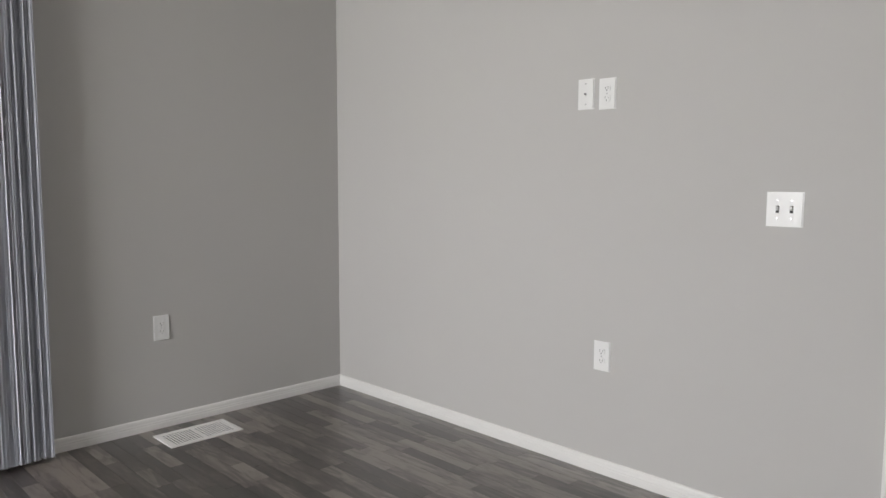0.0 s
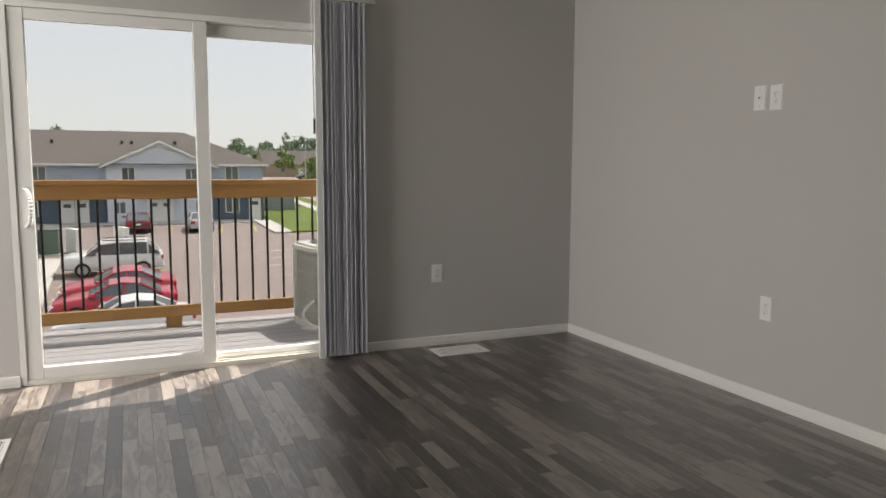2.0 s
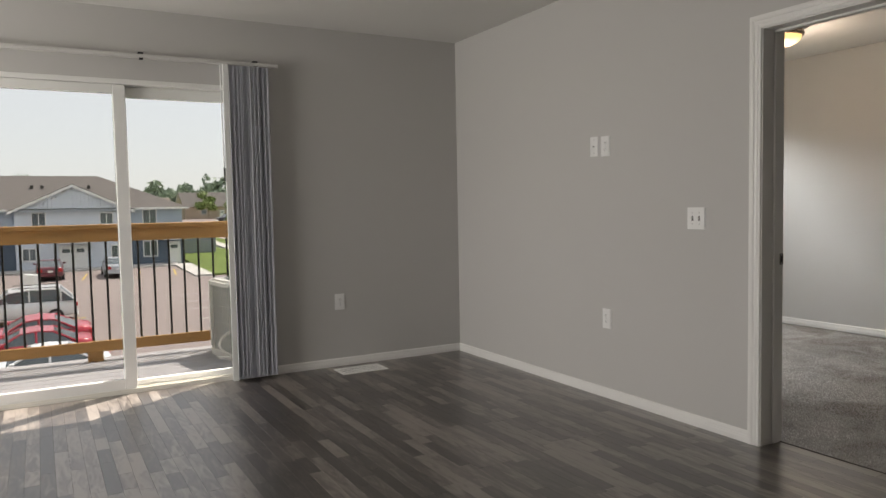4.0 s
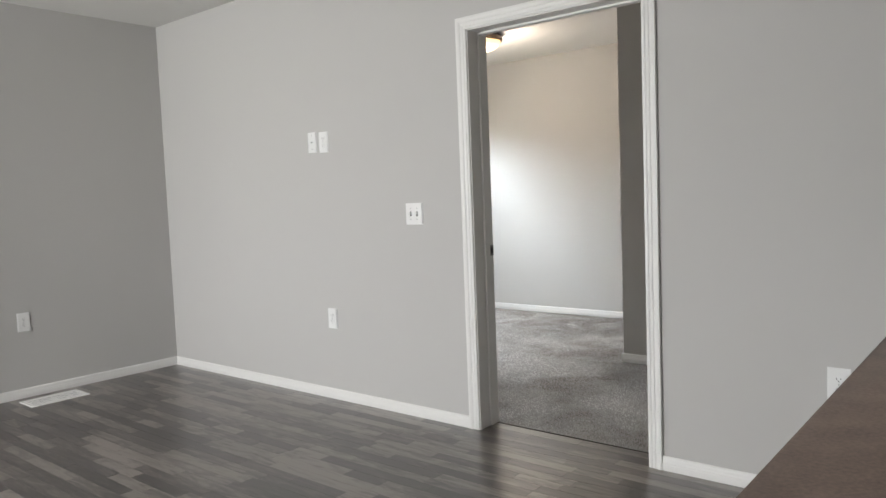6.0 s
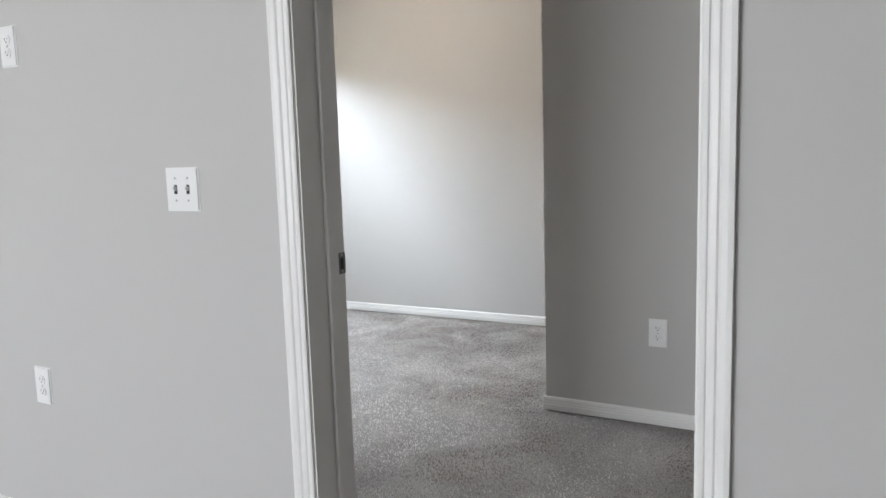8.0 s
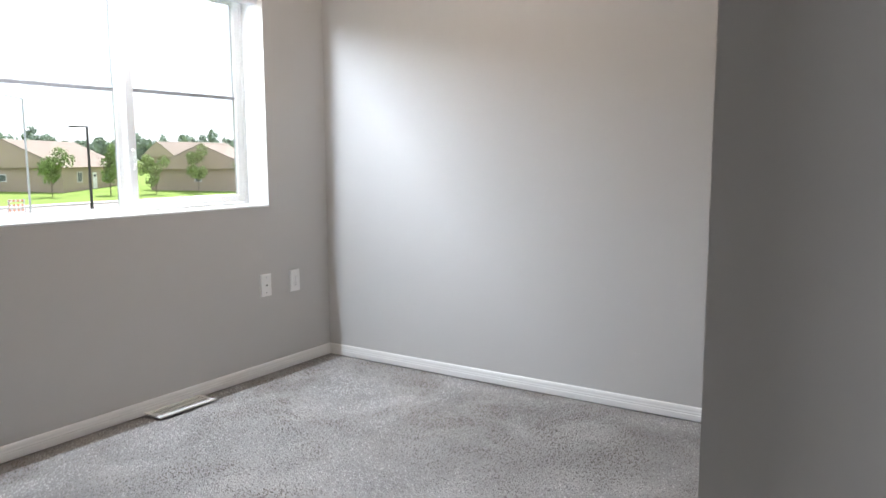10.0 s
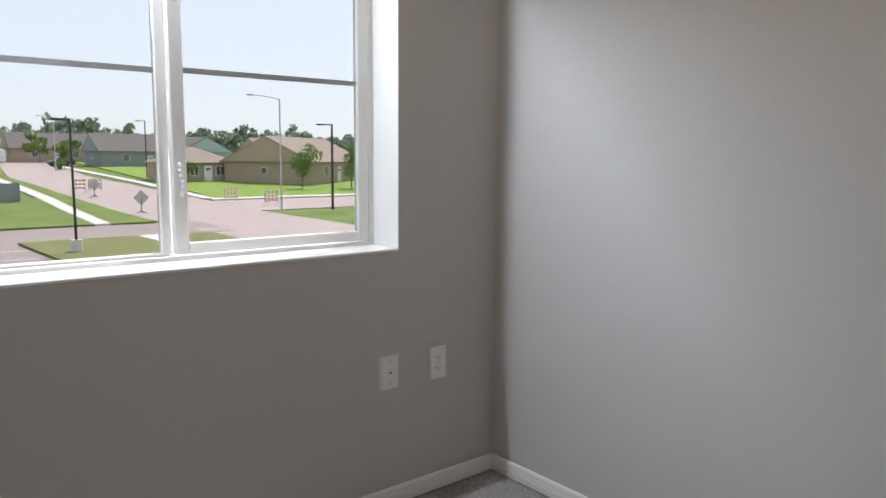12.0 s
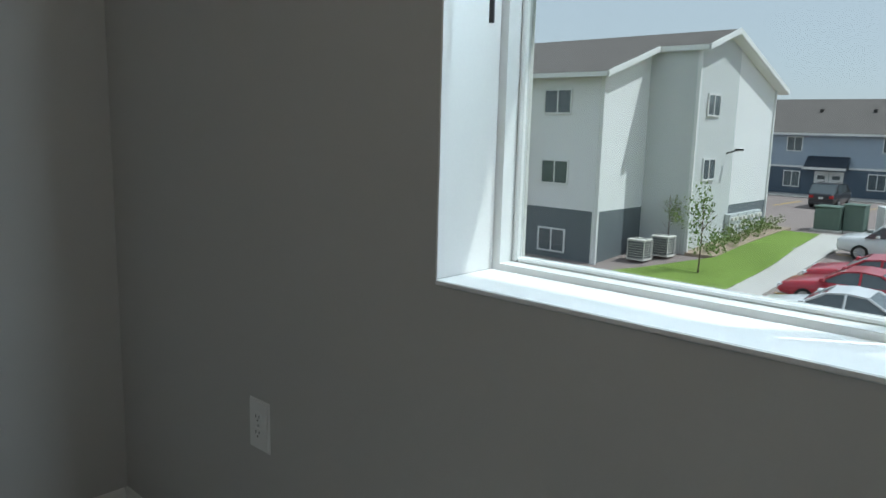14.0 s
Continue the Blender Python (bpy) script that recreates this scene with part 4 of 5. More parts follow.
for x0, x1, y0, y1 in ((-11.8, -11.28, BM_, 42.1), (-11.8, -11.28, 31.0, BM_), (-14.2, -13.68, 26.5, 31.0)):
    bm = bmesh.new()
    v = [bm.verts.new((x, y, rake(y) + dz)) for dz in (-0.085, -0.115) for x, y in ((x0, y0), (x1, y0), (x1, y1), (x0, y1))]
    for f in ((0, 1, 2, 3), (7, 6, 5, 4), (0, 4, 5, 1), (1, 5, 6, 2), (2, 6, 7, 3), (3, 7, 4, 0)):
        bm.faces.new([v[k] for k in f])
    part("soffit", bm, M_WHITE, ab, "white soffit")
part("gutter", boxes((-46, -13.7, 26.4, 26.52, rake(26.5) - 0.1, rake(26.5) + 0.1)), M_WHITE, ab)
part("downpipe", boxes((-14.35, -14.25, 26.98, 27.08, B0, 3.6)), M_WHITE, ab)
part("end_gutter", boxes((-13.7, -11.3, 30.98, 31.06, rake(31) - 0.1, rake(31) + 0.12)), M_WHITE, ab)
for z in (2.55, -0.63, -3.8):
    for x in (-16.5, -21.5, -27):
        house_window(ab, x, 27.06, z, 1.5, 1.12)
for z in (2.62, -0.4):
    house_window(ab, -11.76, 33.1, z, 1.45, 1.05, 90)
# a small balcony on the shaded side, a lamp arm, meter bank
for z in (0.9, -2.0):
    part("side_balcony", boxes((-19.6, -18.2, 25.9, 27.1, z, z + 0.12), (-19.6, -18.2, 25.9, 25.96, z + 0.9, z + 1.0), (-19.6, -19.54, 25.9, 27.1, z + 0.9, z + 1.0), (-18.26, -18.2, 25.9, 27.1, z + 0.9, z + 1.0)), M_CEDAR, ab)
bm = bmesh.new()
rod(bm, (-11.78, 35.2, 0.35), (-11.1, 35.2, 0.55), 0.03, n=6)
box(bm, -11.35, -10.95, 35.1, 35.3, 0.5, 0.6)
part("wall_lamp", bm, M_POLE, ab, "dark wall lamp arm")
for k in range(4):
    y = 35.7 + k * 1.15
    mb = part("meter_box", rounded(boxes((-11.78, -11.5, y, y + 1.05, -4.0, -2.75)), 0.02, 1), M_METER, ab, "grey electric meter box")
    for r in range(3):
        for c in range(2):
            yy, zz = y + 0.28 + c * 0.5, -3.75 + r * 0.38
            part("meter", rod(bmesh.new(), (-11.5, yy, zz), (-11.38, yy, zz), 0.11, n=12), M_ACW, mb)


def condenser(name, label, m, w, h):
    """An outdoor air conditioner: shell, corner posts, louvres, fan grille."""
    c = thing(name, label, "air conditioner", m, "condensers")
    part("core", boxes((-w * 0.44, w * 0.44, -w * 0.44, w * 0.44, 0.04, h - 0.04)), M_ACD, c, "dark coil")
    part("base_pan", rounded(boxes((-w / 2, w / 2, -w / 2, w / 2, 0, 0.05)), 0.01, 1), M_ACW, c)
    part("top_cap", rounded(boxes((-w / 2, w / 2, -w / 2, w / 2, h - 0.06, h)), 0.015, 1), M_ACW, c)
    for sx in (-1, 1):
        for sy in (-1, 1):
            part("corner_post", boxes((sx * w / 2 - 0.03 * (sx > 0), sx * w / 2 + 0.03 * (sx < 0), sy * w / 2 - 0.03 * (sy > 0), sy * w / 2 + 0.03 * (sy < 0), 0.05, h - 0.06)), M_ACW, c)
    for k in range(8):
        z = 0.08 + (h - 0.18) * k / 7
        bm = boxes((-w / 2 + 0.03, w / 2 - 0.03, -w / 2, -w / 2 + 0.01, z, z + 0.02), (-w / 2 + 0.03, w / 2 - 0.03, w / 2 - 0.01, w / 2, z, z + 0.02), (-w / 2, -w / 2 + 0.01, -w / 2 + 0.03, w / 2 - 0.03, z, z + 0.02), (w / 2 - 0.01, w / 2, -w / 2 + 0.03, w / 2 - 0.03, z, z + 0.02))
        part("louvre", bm, M_ACW, c)
    bm = bmesh.new()
    for k in range(16):
        a = 2 * math.pi * k / 16
        rod(bm, (0.06 * math.cos(a), 0.06 * math.sin(a), h + 0.03), (w * 0.42 * math.cos(a), w * 0.42 * math.sin(a), h + 0.004), 0.004, n=4)
    part("fan_grille", bm, M_ACD, c)
    return c


condenser("condenser", "white and grey outdoor air conditioner on the ground", pose(-12.9, 28.9, gz(28.9) + 0.1, 0, 0, 0), 0.85, 0.95)
condenser("condenser", "white and grey outdoor air conditioner on the ground", pose(-12.4, 30.2, gz(30.2) + 0.1, 0, 0, 0), 0.85, 0.95)


def leaves(centre, spread, count, size, rng_, flat=0.8):
    """Many small tilted leaf clumps about a centre, denser outside, with gaps."""
    verts, faces = [], []
    lobes = [Vector((rng_.gauss(0, 0.45) * spread[0], rng_.gauss(0, 0.45) * spread[1], rng_.gauss(0, 0.5) * spread[2])) for _ in range(9)]
    for _ in range(count):
        L = rng_.choice(lobes)
        d = Vector((rng_.gauss(0, 1), rng_.gauss(0, 1), rng_.gauss(0, 1))).normalized() * (rng_.random() ** 0.4)
        p = Vector(centre) + L + Vector((d.x * spread[0] * 0.5, d.y * spread[1] * 0.5, d.z * spread[2] * 0.42))
        q = Euler((rng_.uniform(0, 6.28), rng_.uniform(0, 6.28), rng_.uniform(0, 6.28))).to_matrix()
        s = size * rng_.uniform(0.6, 1.4)
        i = len(verts)
        for c in ((-s, 0, 0), (0, -s * 0.6, s * 0.15), (s, 0, 0), (0, s * 0.6, s * 0.15)):
            verts.append(p + q @ Vector(c))
        faces.append((i, i + 1, i + 2, i + 3))
    return verts, faces


def tree(label, x, y, h, width, leaf, seed, count=900, size=0.13, clear=0.28):
    r_ = random.Random(seed)
    t_ = thing("tree", label, "tree", pose(x, y, gz(y) + 0.05), "trees")
    bm = bmesh.new()
    rod(bm, (0, 0, 0), (0.03, 0.02, h * 0.45), 0.035 * h * 0.35, 0.02 * h * 0.35, n=7)
    rod(bm, (0.03, 0.02, h * 0.45), (0, 0, h * 0.92), 0.02 * h * 0.35, 0.004 * h, n=6)
    for k in range(7):
        a, z = r_.uniform(0, 6.28), h * r_.uniform(clear, 0.75)
        L = width * r_.uniform(0.3, 0.5)
        rod(bm, (0.02, 0.01, z), (L * math.cos(a), L * math.sin(a), z + L * 0.9), 0.007 * h * 0.5, 0.002 * h, n=5)
    part("trunk", bm, M_BARK, t_)
    v, f = leaves((0, 0, h * (0.5 + clear / 2)), (width / 2, width / 2, h * (1 - clear) / 2), count, size, r_)
    me = bpy.data.meshes.new("crown")
    me.from_pydata(v, [], f)
    me.materials.append(leaf)
    c = new("crown", me)
    c.parent = t_
    return t_


tree("slim young tree with sparse small leaves by the apartment block", -9.75, 28.0, 3.5, 1.5, M_LEAF, 3, 420, 0.07, 0.2)
tree("thin young tree against the apartment wall", -12.6, 31.0, 3.0, 1.2, M_LEAFY, 5, 260, 0.06, 0.25)
for k in range(9):
    r_ = random.Random(40 + k)
    y = 32.0 + k * 1.0
    sh = thing("shrub", "small round green shrub in the mulch bed", "shrub", pose(-10.9 + r_.uniform(-0.25, 0.25), y, gz(y) + 0.15), "shrubs")
    v, f = leaves((0, 0, 0.3), (0.5, 0.5, 0.5), 160, 0.07, r_)
    v = [Vector((p.x, p.y, max(p.z, 0.0))) for p in v]
    me = bpy.data.meshes.new("foliage")
    me.from_pydata(v, [], f)
    me.materials.append(M_LEAF if k % 2 else M_LEAFY)
    new("foliage", me).parent = sh


# ---- parked vehicles ----


def car(label, m, paint, kind_='sedan', category="car"):
    """A car along x, nose to -x: lofted body, glass house, wheels, lights."""
    c = thing("car", label, category, m @ Matrix.Scale(0.9, 4) if kind_ != 'sedan' else m, "parked cars")
    if kind_ == 'sedan':
        L, W, wb = 4.6, 1.8, 2.7
        lower = [(-2.3, 0.42, 0.62), (-2.15, 0.34, 0.74), (-1.5, 0.26, 0.86), (-0.85, 0.24, 0.96), (0, 0.22, 0.99), (1.2, 0.24, 1.0), (1.95, 0.3, 1.02), (2.25, 0.36, 0.98), (2.3, 0.45, 0.8)]
        roof = [(-0.95, 0.97, 0.72), (-0.2, 1.38, 0.58), (0.35, 1.45, 0.56), (0.95, 1.40, 0.56), (1.75, 1.02, 0.68)]
        wr = 0.32
    else:
        L, W, wb = 5.2, 1.98, 3.05
        lower = [(-2.6, 0.5, 0.95), (-2.5, 0.42, 1.08), (-1.8, 0.36, 1.16), (-1.2, 0.34, 1.2), (0, 0.33, 1.22), (1.6, 0.34, 1.22), (2.45, 0.4, 1.22), (2.58, 0.48, 1.15), (2.6, 0.55, 0.9)]
        roof = [(-1.35, 1.2, 0.86), (-0.7, 1.78, 0.74), (0.3, 1.9, 0.72), (1.8, 1.88, 0.72), (2.45, 1.22, 0.82)]
        wr = 0.4
    bm = bmesh.new()
    secs = []
    for x, z0, z1 in lower:
        w = W / 2 * (1 - 0.14 * (abs(x) / (L / 2)) ** 4)
        ring = [(-w * 0.9, z0), (-w, z0 + 0.12), (-w * 1.0, z0 + (z1 - z0) * 0.6), (-w * 0.93, z1 - 0.03), (-w * 0.7, z1), (w * 0.7, z1), (w * 0.93, z1 - 0.03), (w, z0 + (z1 - z0) * 0.6), (w, z0 + 0.12), (w * 0.9, z0)]
        secs.append([bm.verts.new((x, yy, zz)) for yy, zz in ring])
    for a, b in zip(secs, secs[1:]):
        for k in range(10):
            bm.faces.new((a[k], a[(k + 1) % 10], b[(k + 1) % 10], b[k]))
    bm.faces.new(secs[0])
    bm.faces.new(secs[-1][::-1])
    part("body", bm, paint, c, "", True)
    # glass house and roof skin
    bm = bmesh.new()
    bmr = bmesh.new()
    base = lower[4][2] - 0.03
    g0 = [(x, z, w * W / 1.8 * 1.1) for x, z, w in roof]
    low = [[bm.verts.new((x, s * (W / 2 * 0.92), base)) for x, z, w in g0] for s in (-1, 1)]
    hi = [[bm.verts.new((x, s * w, z - 0.02)) for x, z, w in g0] for s in (-1, 1)]
    for k in range(4):
        bm.faces.new((low[0][k], low[0][k + 1], hi[0][k + 1], hi[0][k]))
        bm.faces.new((low[1][k + 1], low[1][k], hi[1][k], hi[1][k + 1]))
        bm.faces.new((hi[0][k], hi[0][k + 1], hi[1][k + 1], hi[1][k]))
    bm.faces.new((low[0][0], hi[0][0], hi[1][0], low[1][0]))
    bm.faces.new((low[0][-1], low[1][-1], hi[1][-1], hi[0][-1]))
    part("windows", bm, M_DGLASS, c, "dark tinted car glass")
    for k in (1, 2):
        (x0, z0, w0), (x1, z1, w1) = g0[k], g0[k + 1]
        q = [bmr.verts.new(v) for v in ((x0, -w0 - 0.02, z0), (x1, -w1 - 0.02, z1), (x1, w1 + 0.02, z1), (x0, w0 + 0.02, z0), (x0, -w0 - 0.02, z0 - 0.05), (x1, -w1 - 0.02, z1 - 0.05), (x1, w1 + 0.02, z1 - 0.05), (x0, w0 + 0.02, z0 - 0.05))]
        for f in ((0, 1, 2, 3), (0, 4, 5, 1), (3, 2, 6, 7), (1, 5, 6, 2), (0, 3, 7, 4)):
            bmr.faces.new([q[j] for j in f])
    part("roof", bmr, paint, c)
    for s in (-1, 1):
        bm = bmesh.new()
        for k in range(5):
            x, z, w = g0[k]
            if k in (0, 2, 4) or (k == 3 and kind_ != 'sedan'):
                a = Vector((x + (0.05 if k == 0 else 0), s * (W / 2 * 0.93), base))
                j = 1 if k == 0 else 3 if k == 4 else k
                b = Vector((g0[j][0], s * (g0[j][2] + 0.02), g0[j][1] - 0.02))
                rod(bm, a, b, 0.045, n=5)
        part("pillar", bm, paint, c)
        part("mirror", rounded(boxes((-0.85, -0.7, s * (W / 2 + 0.08) - 0.1, s * (W / 2 + 0.08) + 0.1, base + 0.02, base + 0.16)), 0.02, 1), paint, c)
    for sx in (-1, 1):
        for s in (-1, 1):
            y0, y1 = s * (W / 2 - 0.2), s * (W / 2 + 0.012)
            wl = part("wheel", rod(bmesh.new(), (sx * wb / 2, y0, wr), (sx * wb / 2, y1, wr), wr, n=20), M_TYRE, c, "black tyre")
            bm = bmesh.new()
            for k in range(8):
                a = 2 * math.pi * k / 8
                rod(bm, (sx * wb / 2, y1 + s * 0.004, wr), (sx * wb / 2 + wr * 0.62 * math.cos(a), y1 + s * 0.004, wr + wr * 0.62 * math.sin(a)), 0.035, n=4)
            rod(bm, (sx * wb / 2, y1, wr), (sx * wb / 2, y1 + s * 0.006, wr), wr * 0.66, n=16)
            part("rim", bm, M_RIM, wl, "silver alloy rim")
    zt = lower[-2][2]
    for s in (-1, 1):
        part("tail_light", rounded(boxes((L / 2 - 0.1, L / 2 + 0.015, s * W * 0.36 - 0.16, s * W * 0.36 + 0.16, zt - 0.3, zt - 0.08)), 0.02, 1), M_TAIL, c, "red tail light")
        part("head_light", rounded(boxes((-L / 2 - 0.01, -L / 2 + 0.25, s * W * 0.34 - 0.17, s * W * 0.34 + 0.17, lower[0][2] - 0.12, lower[0][2] + 0.06)), 0.02, 1), M_HEADL, c, "clear headlight")
    part("number_plate", boxes((L / 2, L / 2 + 0.02, -0.16, 0.16, zt - 0.34, zt - 0.2)), M_WHITE, c)
    part("rear_bumper", rounded(boxes((L / 2 - 0.2, L / 2 + 0.05, -W * 0.44, W * 0.44, 0.36, 0.55)), 0.04, 1), paint, c)
    if kind_ != 'sedan':
        for s in (-1, 1):
            part("roof_rack", rod(bmesh.new(), (-0.5, s * 0.62, 1.96), (1.7, s * 0.62, 1.94), 0.025, n=6), M_POLE, c)
    return c


def paint(name, c):
    m, t, b = nodes_of(name)
    b.inputs["Base Color"].default_value = (*c, 1)
    b.inputs["Roughness"].default_value = 0.3
    b.inputs["Coat Weight"].default_value = 0.6
    return m


P_RED, P_WHITE, P_SILVER, P_BLACK, P_MAROON = paint("car_red", (0.42, 0.02, 0.04)), paint("car_white", (0.72, 0.73, 0.74)), paint("car_silver", (0.42, 0.44, 0.47)), paint("car_black", (0.02, 0.02, 0.025)), paint("car_maroon", (0.13, 0.02, 0.03))


def tilt(x, y, turn):
    """Resting on the sloping ground."""
    s = math.degrees(math.atan((gz(y + 1) - gz(y - 1)) / 2))
    return pose(x, y, gz(y) + 0.0) @ pose(0, 0, 0, s, 0, 0) @ pose(0, 0, 0, 0, 0, turn)


car("bright red sedan parked in the lot", tilt(-3.7, 26.9, 0), P_RED)
car("bright red sedan parked beside its twin", tilt(-3.6, 29.5, 0), P_RED)
car("white sport utility vehicle with dark windows", tilt(-3.9, 35.5, 0), P_WHITE, 'suv')
car("white sedan with a roof rack seen from above", tilt(-3.3, 23.3, 0), P_WHITE)
car("dark maroon sedan backed to the lot", tilt(-2.5, 55.2, -90), P_MAROON)
car("silver sedan parked at the townhouses", tilt(1.9, 54.6, -90), P_SILVER)
car("black sport utility vehicle at the townhouses", tilt(-11.8, 55.0, -90), P_BLACK, 'suv')
car("dark pickup parked along the far street", tilt(32, 150, 10), P_BLACK, 'suv')

# ---- street furniture ----
for x, y, w, d, h in ((-8.6, 42.6, 1.3, 1.2, 1.3), (-7.4, 43.0, 1.0, 1.1, 1.45)):
    u = thing("utility_box", "dark green electrical transformer box", "utility box", pose(x, y, gz(y)), "utility boxes")
    part("cabinet", rounded(boxes((-w / 2, w / 2, -d / 2, d / 2, 0.1, h)), 0.03, 1), M_GREENB, u)
    part("lid", rounded(boxes((-w / 2 - 0.04, w / 2 + 0.04, -d / 2 - 0.04, d / 2 + 0.04, h, h + 0.1)), 0.03, 1), M_GREENB, u)
    part("plinth", boxes((-w / 2 - 0.15, w / 2 + 0.15, -d / 2 - 0.15, d / 2 + 0.15, -0.05, 0.1)), M_CONC, u)
for x, y in ((-6.2, 43.6), (-3.6, 43.9)):
    u = thing("screen_block", "pale upright screen panel on a concrete pad", "screen", pose(x, y, gz(y), 0, 0, 25), "screens")
    part("panel", rounded(boxes((-0.18, 0.18, -0.75, 0.75, 0.05, 1.45)), 0.03, 1), M_WHITE, u)
    part("pad", boxes((-0.6, 0.6, -1.0, 1.0, -0.05, 0.08)), M_CONC, u)


def pole(label, x, y, h, mat, arm, base, turn=0, r=0.075):
    p = thing("street_lamp", label, "street lamp", pose(x, y, gz(y) + 0.1, 0, 0, turn), "street lamps")
    part("pole", rod(bmesh.new(), (0, 0, base), (0, 0, h), r, r * 0.75, n=10), mat, p)
    if base:
        part("concrete_base", rod(bmesh.new(), (0, 0, -0.1), (0, 0, base), 0.3, n=16), M_CONC, p)
    bm = bmesh.new()
    n = 6
    pts = [Vector((-arm * k / n, 0, h - 0.05 + 0.25 * math.sin(math.pi / 2 * k / n) * (arm > 1))) for k in range(n + 1)]
    for a, b in zip(pts, pts[1:]):
        rod(bm, a, b, r * 0.5, n=6)
    part("arm", bm, mat, p)
    e = pts[-1]
    part("lamp_head", rounded(boxes((e.x - 0.45, e.x + 0.1, -0.16, 0.16, e.z - 0.08, e.z + 0.05)), 0.02, 1), mat, p)
    return p


pole("dark square lot lamp on a round concrete base", 10.2, 38.8, 6.9, M_POLE, 0.4, 0.65, 0)
pole("tall pale steel street lamp with a curved arm", 29.8, 54.6, 9.4, M_STEEL, 2.4, 0.0, 0, 0.09)
pole("dark slim lot lamp near the side street", 33.9, 53.0, 7.4, M_POLE, 1.0, 0.0, 0, 0.12)
pole("pale steel street lamp far along the street", 26.8, 128, 8.5, M_STEEL, 2.0, 0.0, 0, 0.1)
pole("dark slim pole along the far street", 34, 105, 8.0, M_POLE, 0.8, 0.0, 0, 0.1)

for k, (x, y, h) in enumerate(((18.7, 56.3, 1.35), (19.2, 72.5, 1.35), (27.7, 73.0, 1.3))):
    s = thing("road_sign", "grey back of a diamond road sign on a folding stand" if k < 2 else "grey back of a round-cornered road sign on a stand", "road sign", pose(x, y, gz(y) + 0.13, 0, 0, 8), "road signs")
    bm = bmesh.new()
    n = 4 if k < 2 else 8
    f0 = [bm.verts.new((0.62 * math.cos(2 * math.pi * (j + (0 if n == 4 else 0.5)) / n), -0.01, h - 0.1 + 0.62 * math.sin(2 * math.pi * (j + (0 if n == 4 else 0.5)) / n))) for j in range(n)]
    f1 = [bm.verts.new((v.co.x, 0.01, v.co.z)) for v in f0]
    bm.faces.new(f0)
    bm.faces.new(f1[::-1])
    for j in range(n):
        bm.faces.new((f0[j], f1[j], f1[(j + 1) % n], f0[(j + 1) % n]))
    part("board", bm, M_SIGN, s)
    bm = rod(bmesh.new(), (0, 0, 0.1), (0, 0, h), 0.03, n=6)
    for a in range(4):
        rod(bm, (0, 0, 0.25), (0.5 * math.cos(a * 1.57 + 0.8), 0.5 * math.sin(a * 1.57 + 0.8), 0), 0.025, n=5)
    part("stand", bm, M_POLE, s)
for x, y, turn in ((29.6, 65.0, 0), (31.6, 60.3, 0), (19.6, 80.5, 0), (21.2, 80.5, 0)):
    s = thing("barricade", "white and orange striped road barricade", "barricade", pose(x, y, gz(y) + 0.02, 0, 0, turn), "barricades")
    for z in (0.35, 0.75, 1.15):
        p = part("board", boxes((-0.7, 0.7, -0.02, 0.02, z, z + 0.2)), M_WHITE, s)
        bm = bmesh.new()
        for k in range(4):
            box(bm, -0.65 + k * 0.35, -0.5 + k * 0.35, -0.024, 0.024, z, z + 0.2)
        part("stripe", bm, M_ORANGE, p, "orange reflective stripe")
    for sx in (-0.6, 0.6):
        bm = rod(bmesh.new(), (sx, -0.35, 0), (sx, 0, 1.4), 0.03, n=5)
        rod(bm, (sx, 0.35, 0), (sx, 0, 1.4), 0.03, n=5)
        part("leg", bm, M_STEEL, s)
fence = thing("fence", "weathered grey board fence behind the townhouses", "fence", pose(8.6, 70.5, gz(70.5)))
for k in range(26):
    part("board", boxes((k * 0.155, k * 0.155 + 0.14, 0, 0.03, 0, 1.75)), M_GREYH, fence)
for k in range(22):
    part("board", boxes((4.03, 4.06, k * 0.155, k * 0.155 + 0.14, 0, 1.75)), M_GREYH, fence)


def house(label, x, y, w, d, hw, hr, turn, wall, roof, gable=True, porch=False):
    h = thing("house", label, "house", pose(x, y, gz(y), 0, 0, turn), "houses")
    part("wall", boxes((-w / 2, w / 2, -d / 2, d / 2, -0.6, hw)), wall, h)
    bm = bmesh.new()
    o = 0.5
    ins = 0 if gable else d / 2 * 0.9
    v = [bm.verts.new(q) for q in ((-w / 2 - o, -d / 2 - o, hw - 0.1), (w / 2 + o, -d / 2 - o, hw - 0.1), (w / 2 + o, d / 2 + o, hw - 0.1), (-w / 2 - o, d / 2 + o, hw - 0.1), (-w / 2 - o + ins, 0, hw + hr), (w / 2 + o - ins, 0, hw + hr))]
    for f in ((0, 1, 5, 4), (2, 3, 4, 5), (0, 3, 2, 1)):
        bm.faces.new([v[k] for k in f])
    for f in ((1, 2, 5), (3, 0, 4)):
        bm.faces.new([v[k] for k in f])
    part("roof", bm, roof, h)
    if gable:
        for s in (-1, 1):
            bm = bmesh.new()
            q = [bm.verts.new(p) for p in ((s * (w / 2 + o + 0.02), -d / 2, hw - 0.08), (s * (w / 2 + o + 0.02), d / 2, hw - 0.08), (s * (w / 2 + o + 0.02), 0, hw + hr - 0.15))]
            bm.faces.new(q)
            part("gable", bm, wall, h)
    house_window(h, -w * 0.25, -d / 2 - 0.03, hw * 0.55, 1.3, 1.3)
    house_window(h, w * 0.22, -d / 2 - 0.03, hw * 0.55, 1.3, 1.3)
    house_window(h, -w / 2 - 0.03, 0.5, hw * 0.55, 0.9, 0.9, -90, 1)
    house_door(h, 0, -d / 2 - 0.03, 0, 1.0, 2.05)
    return h


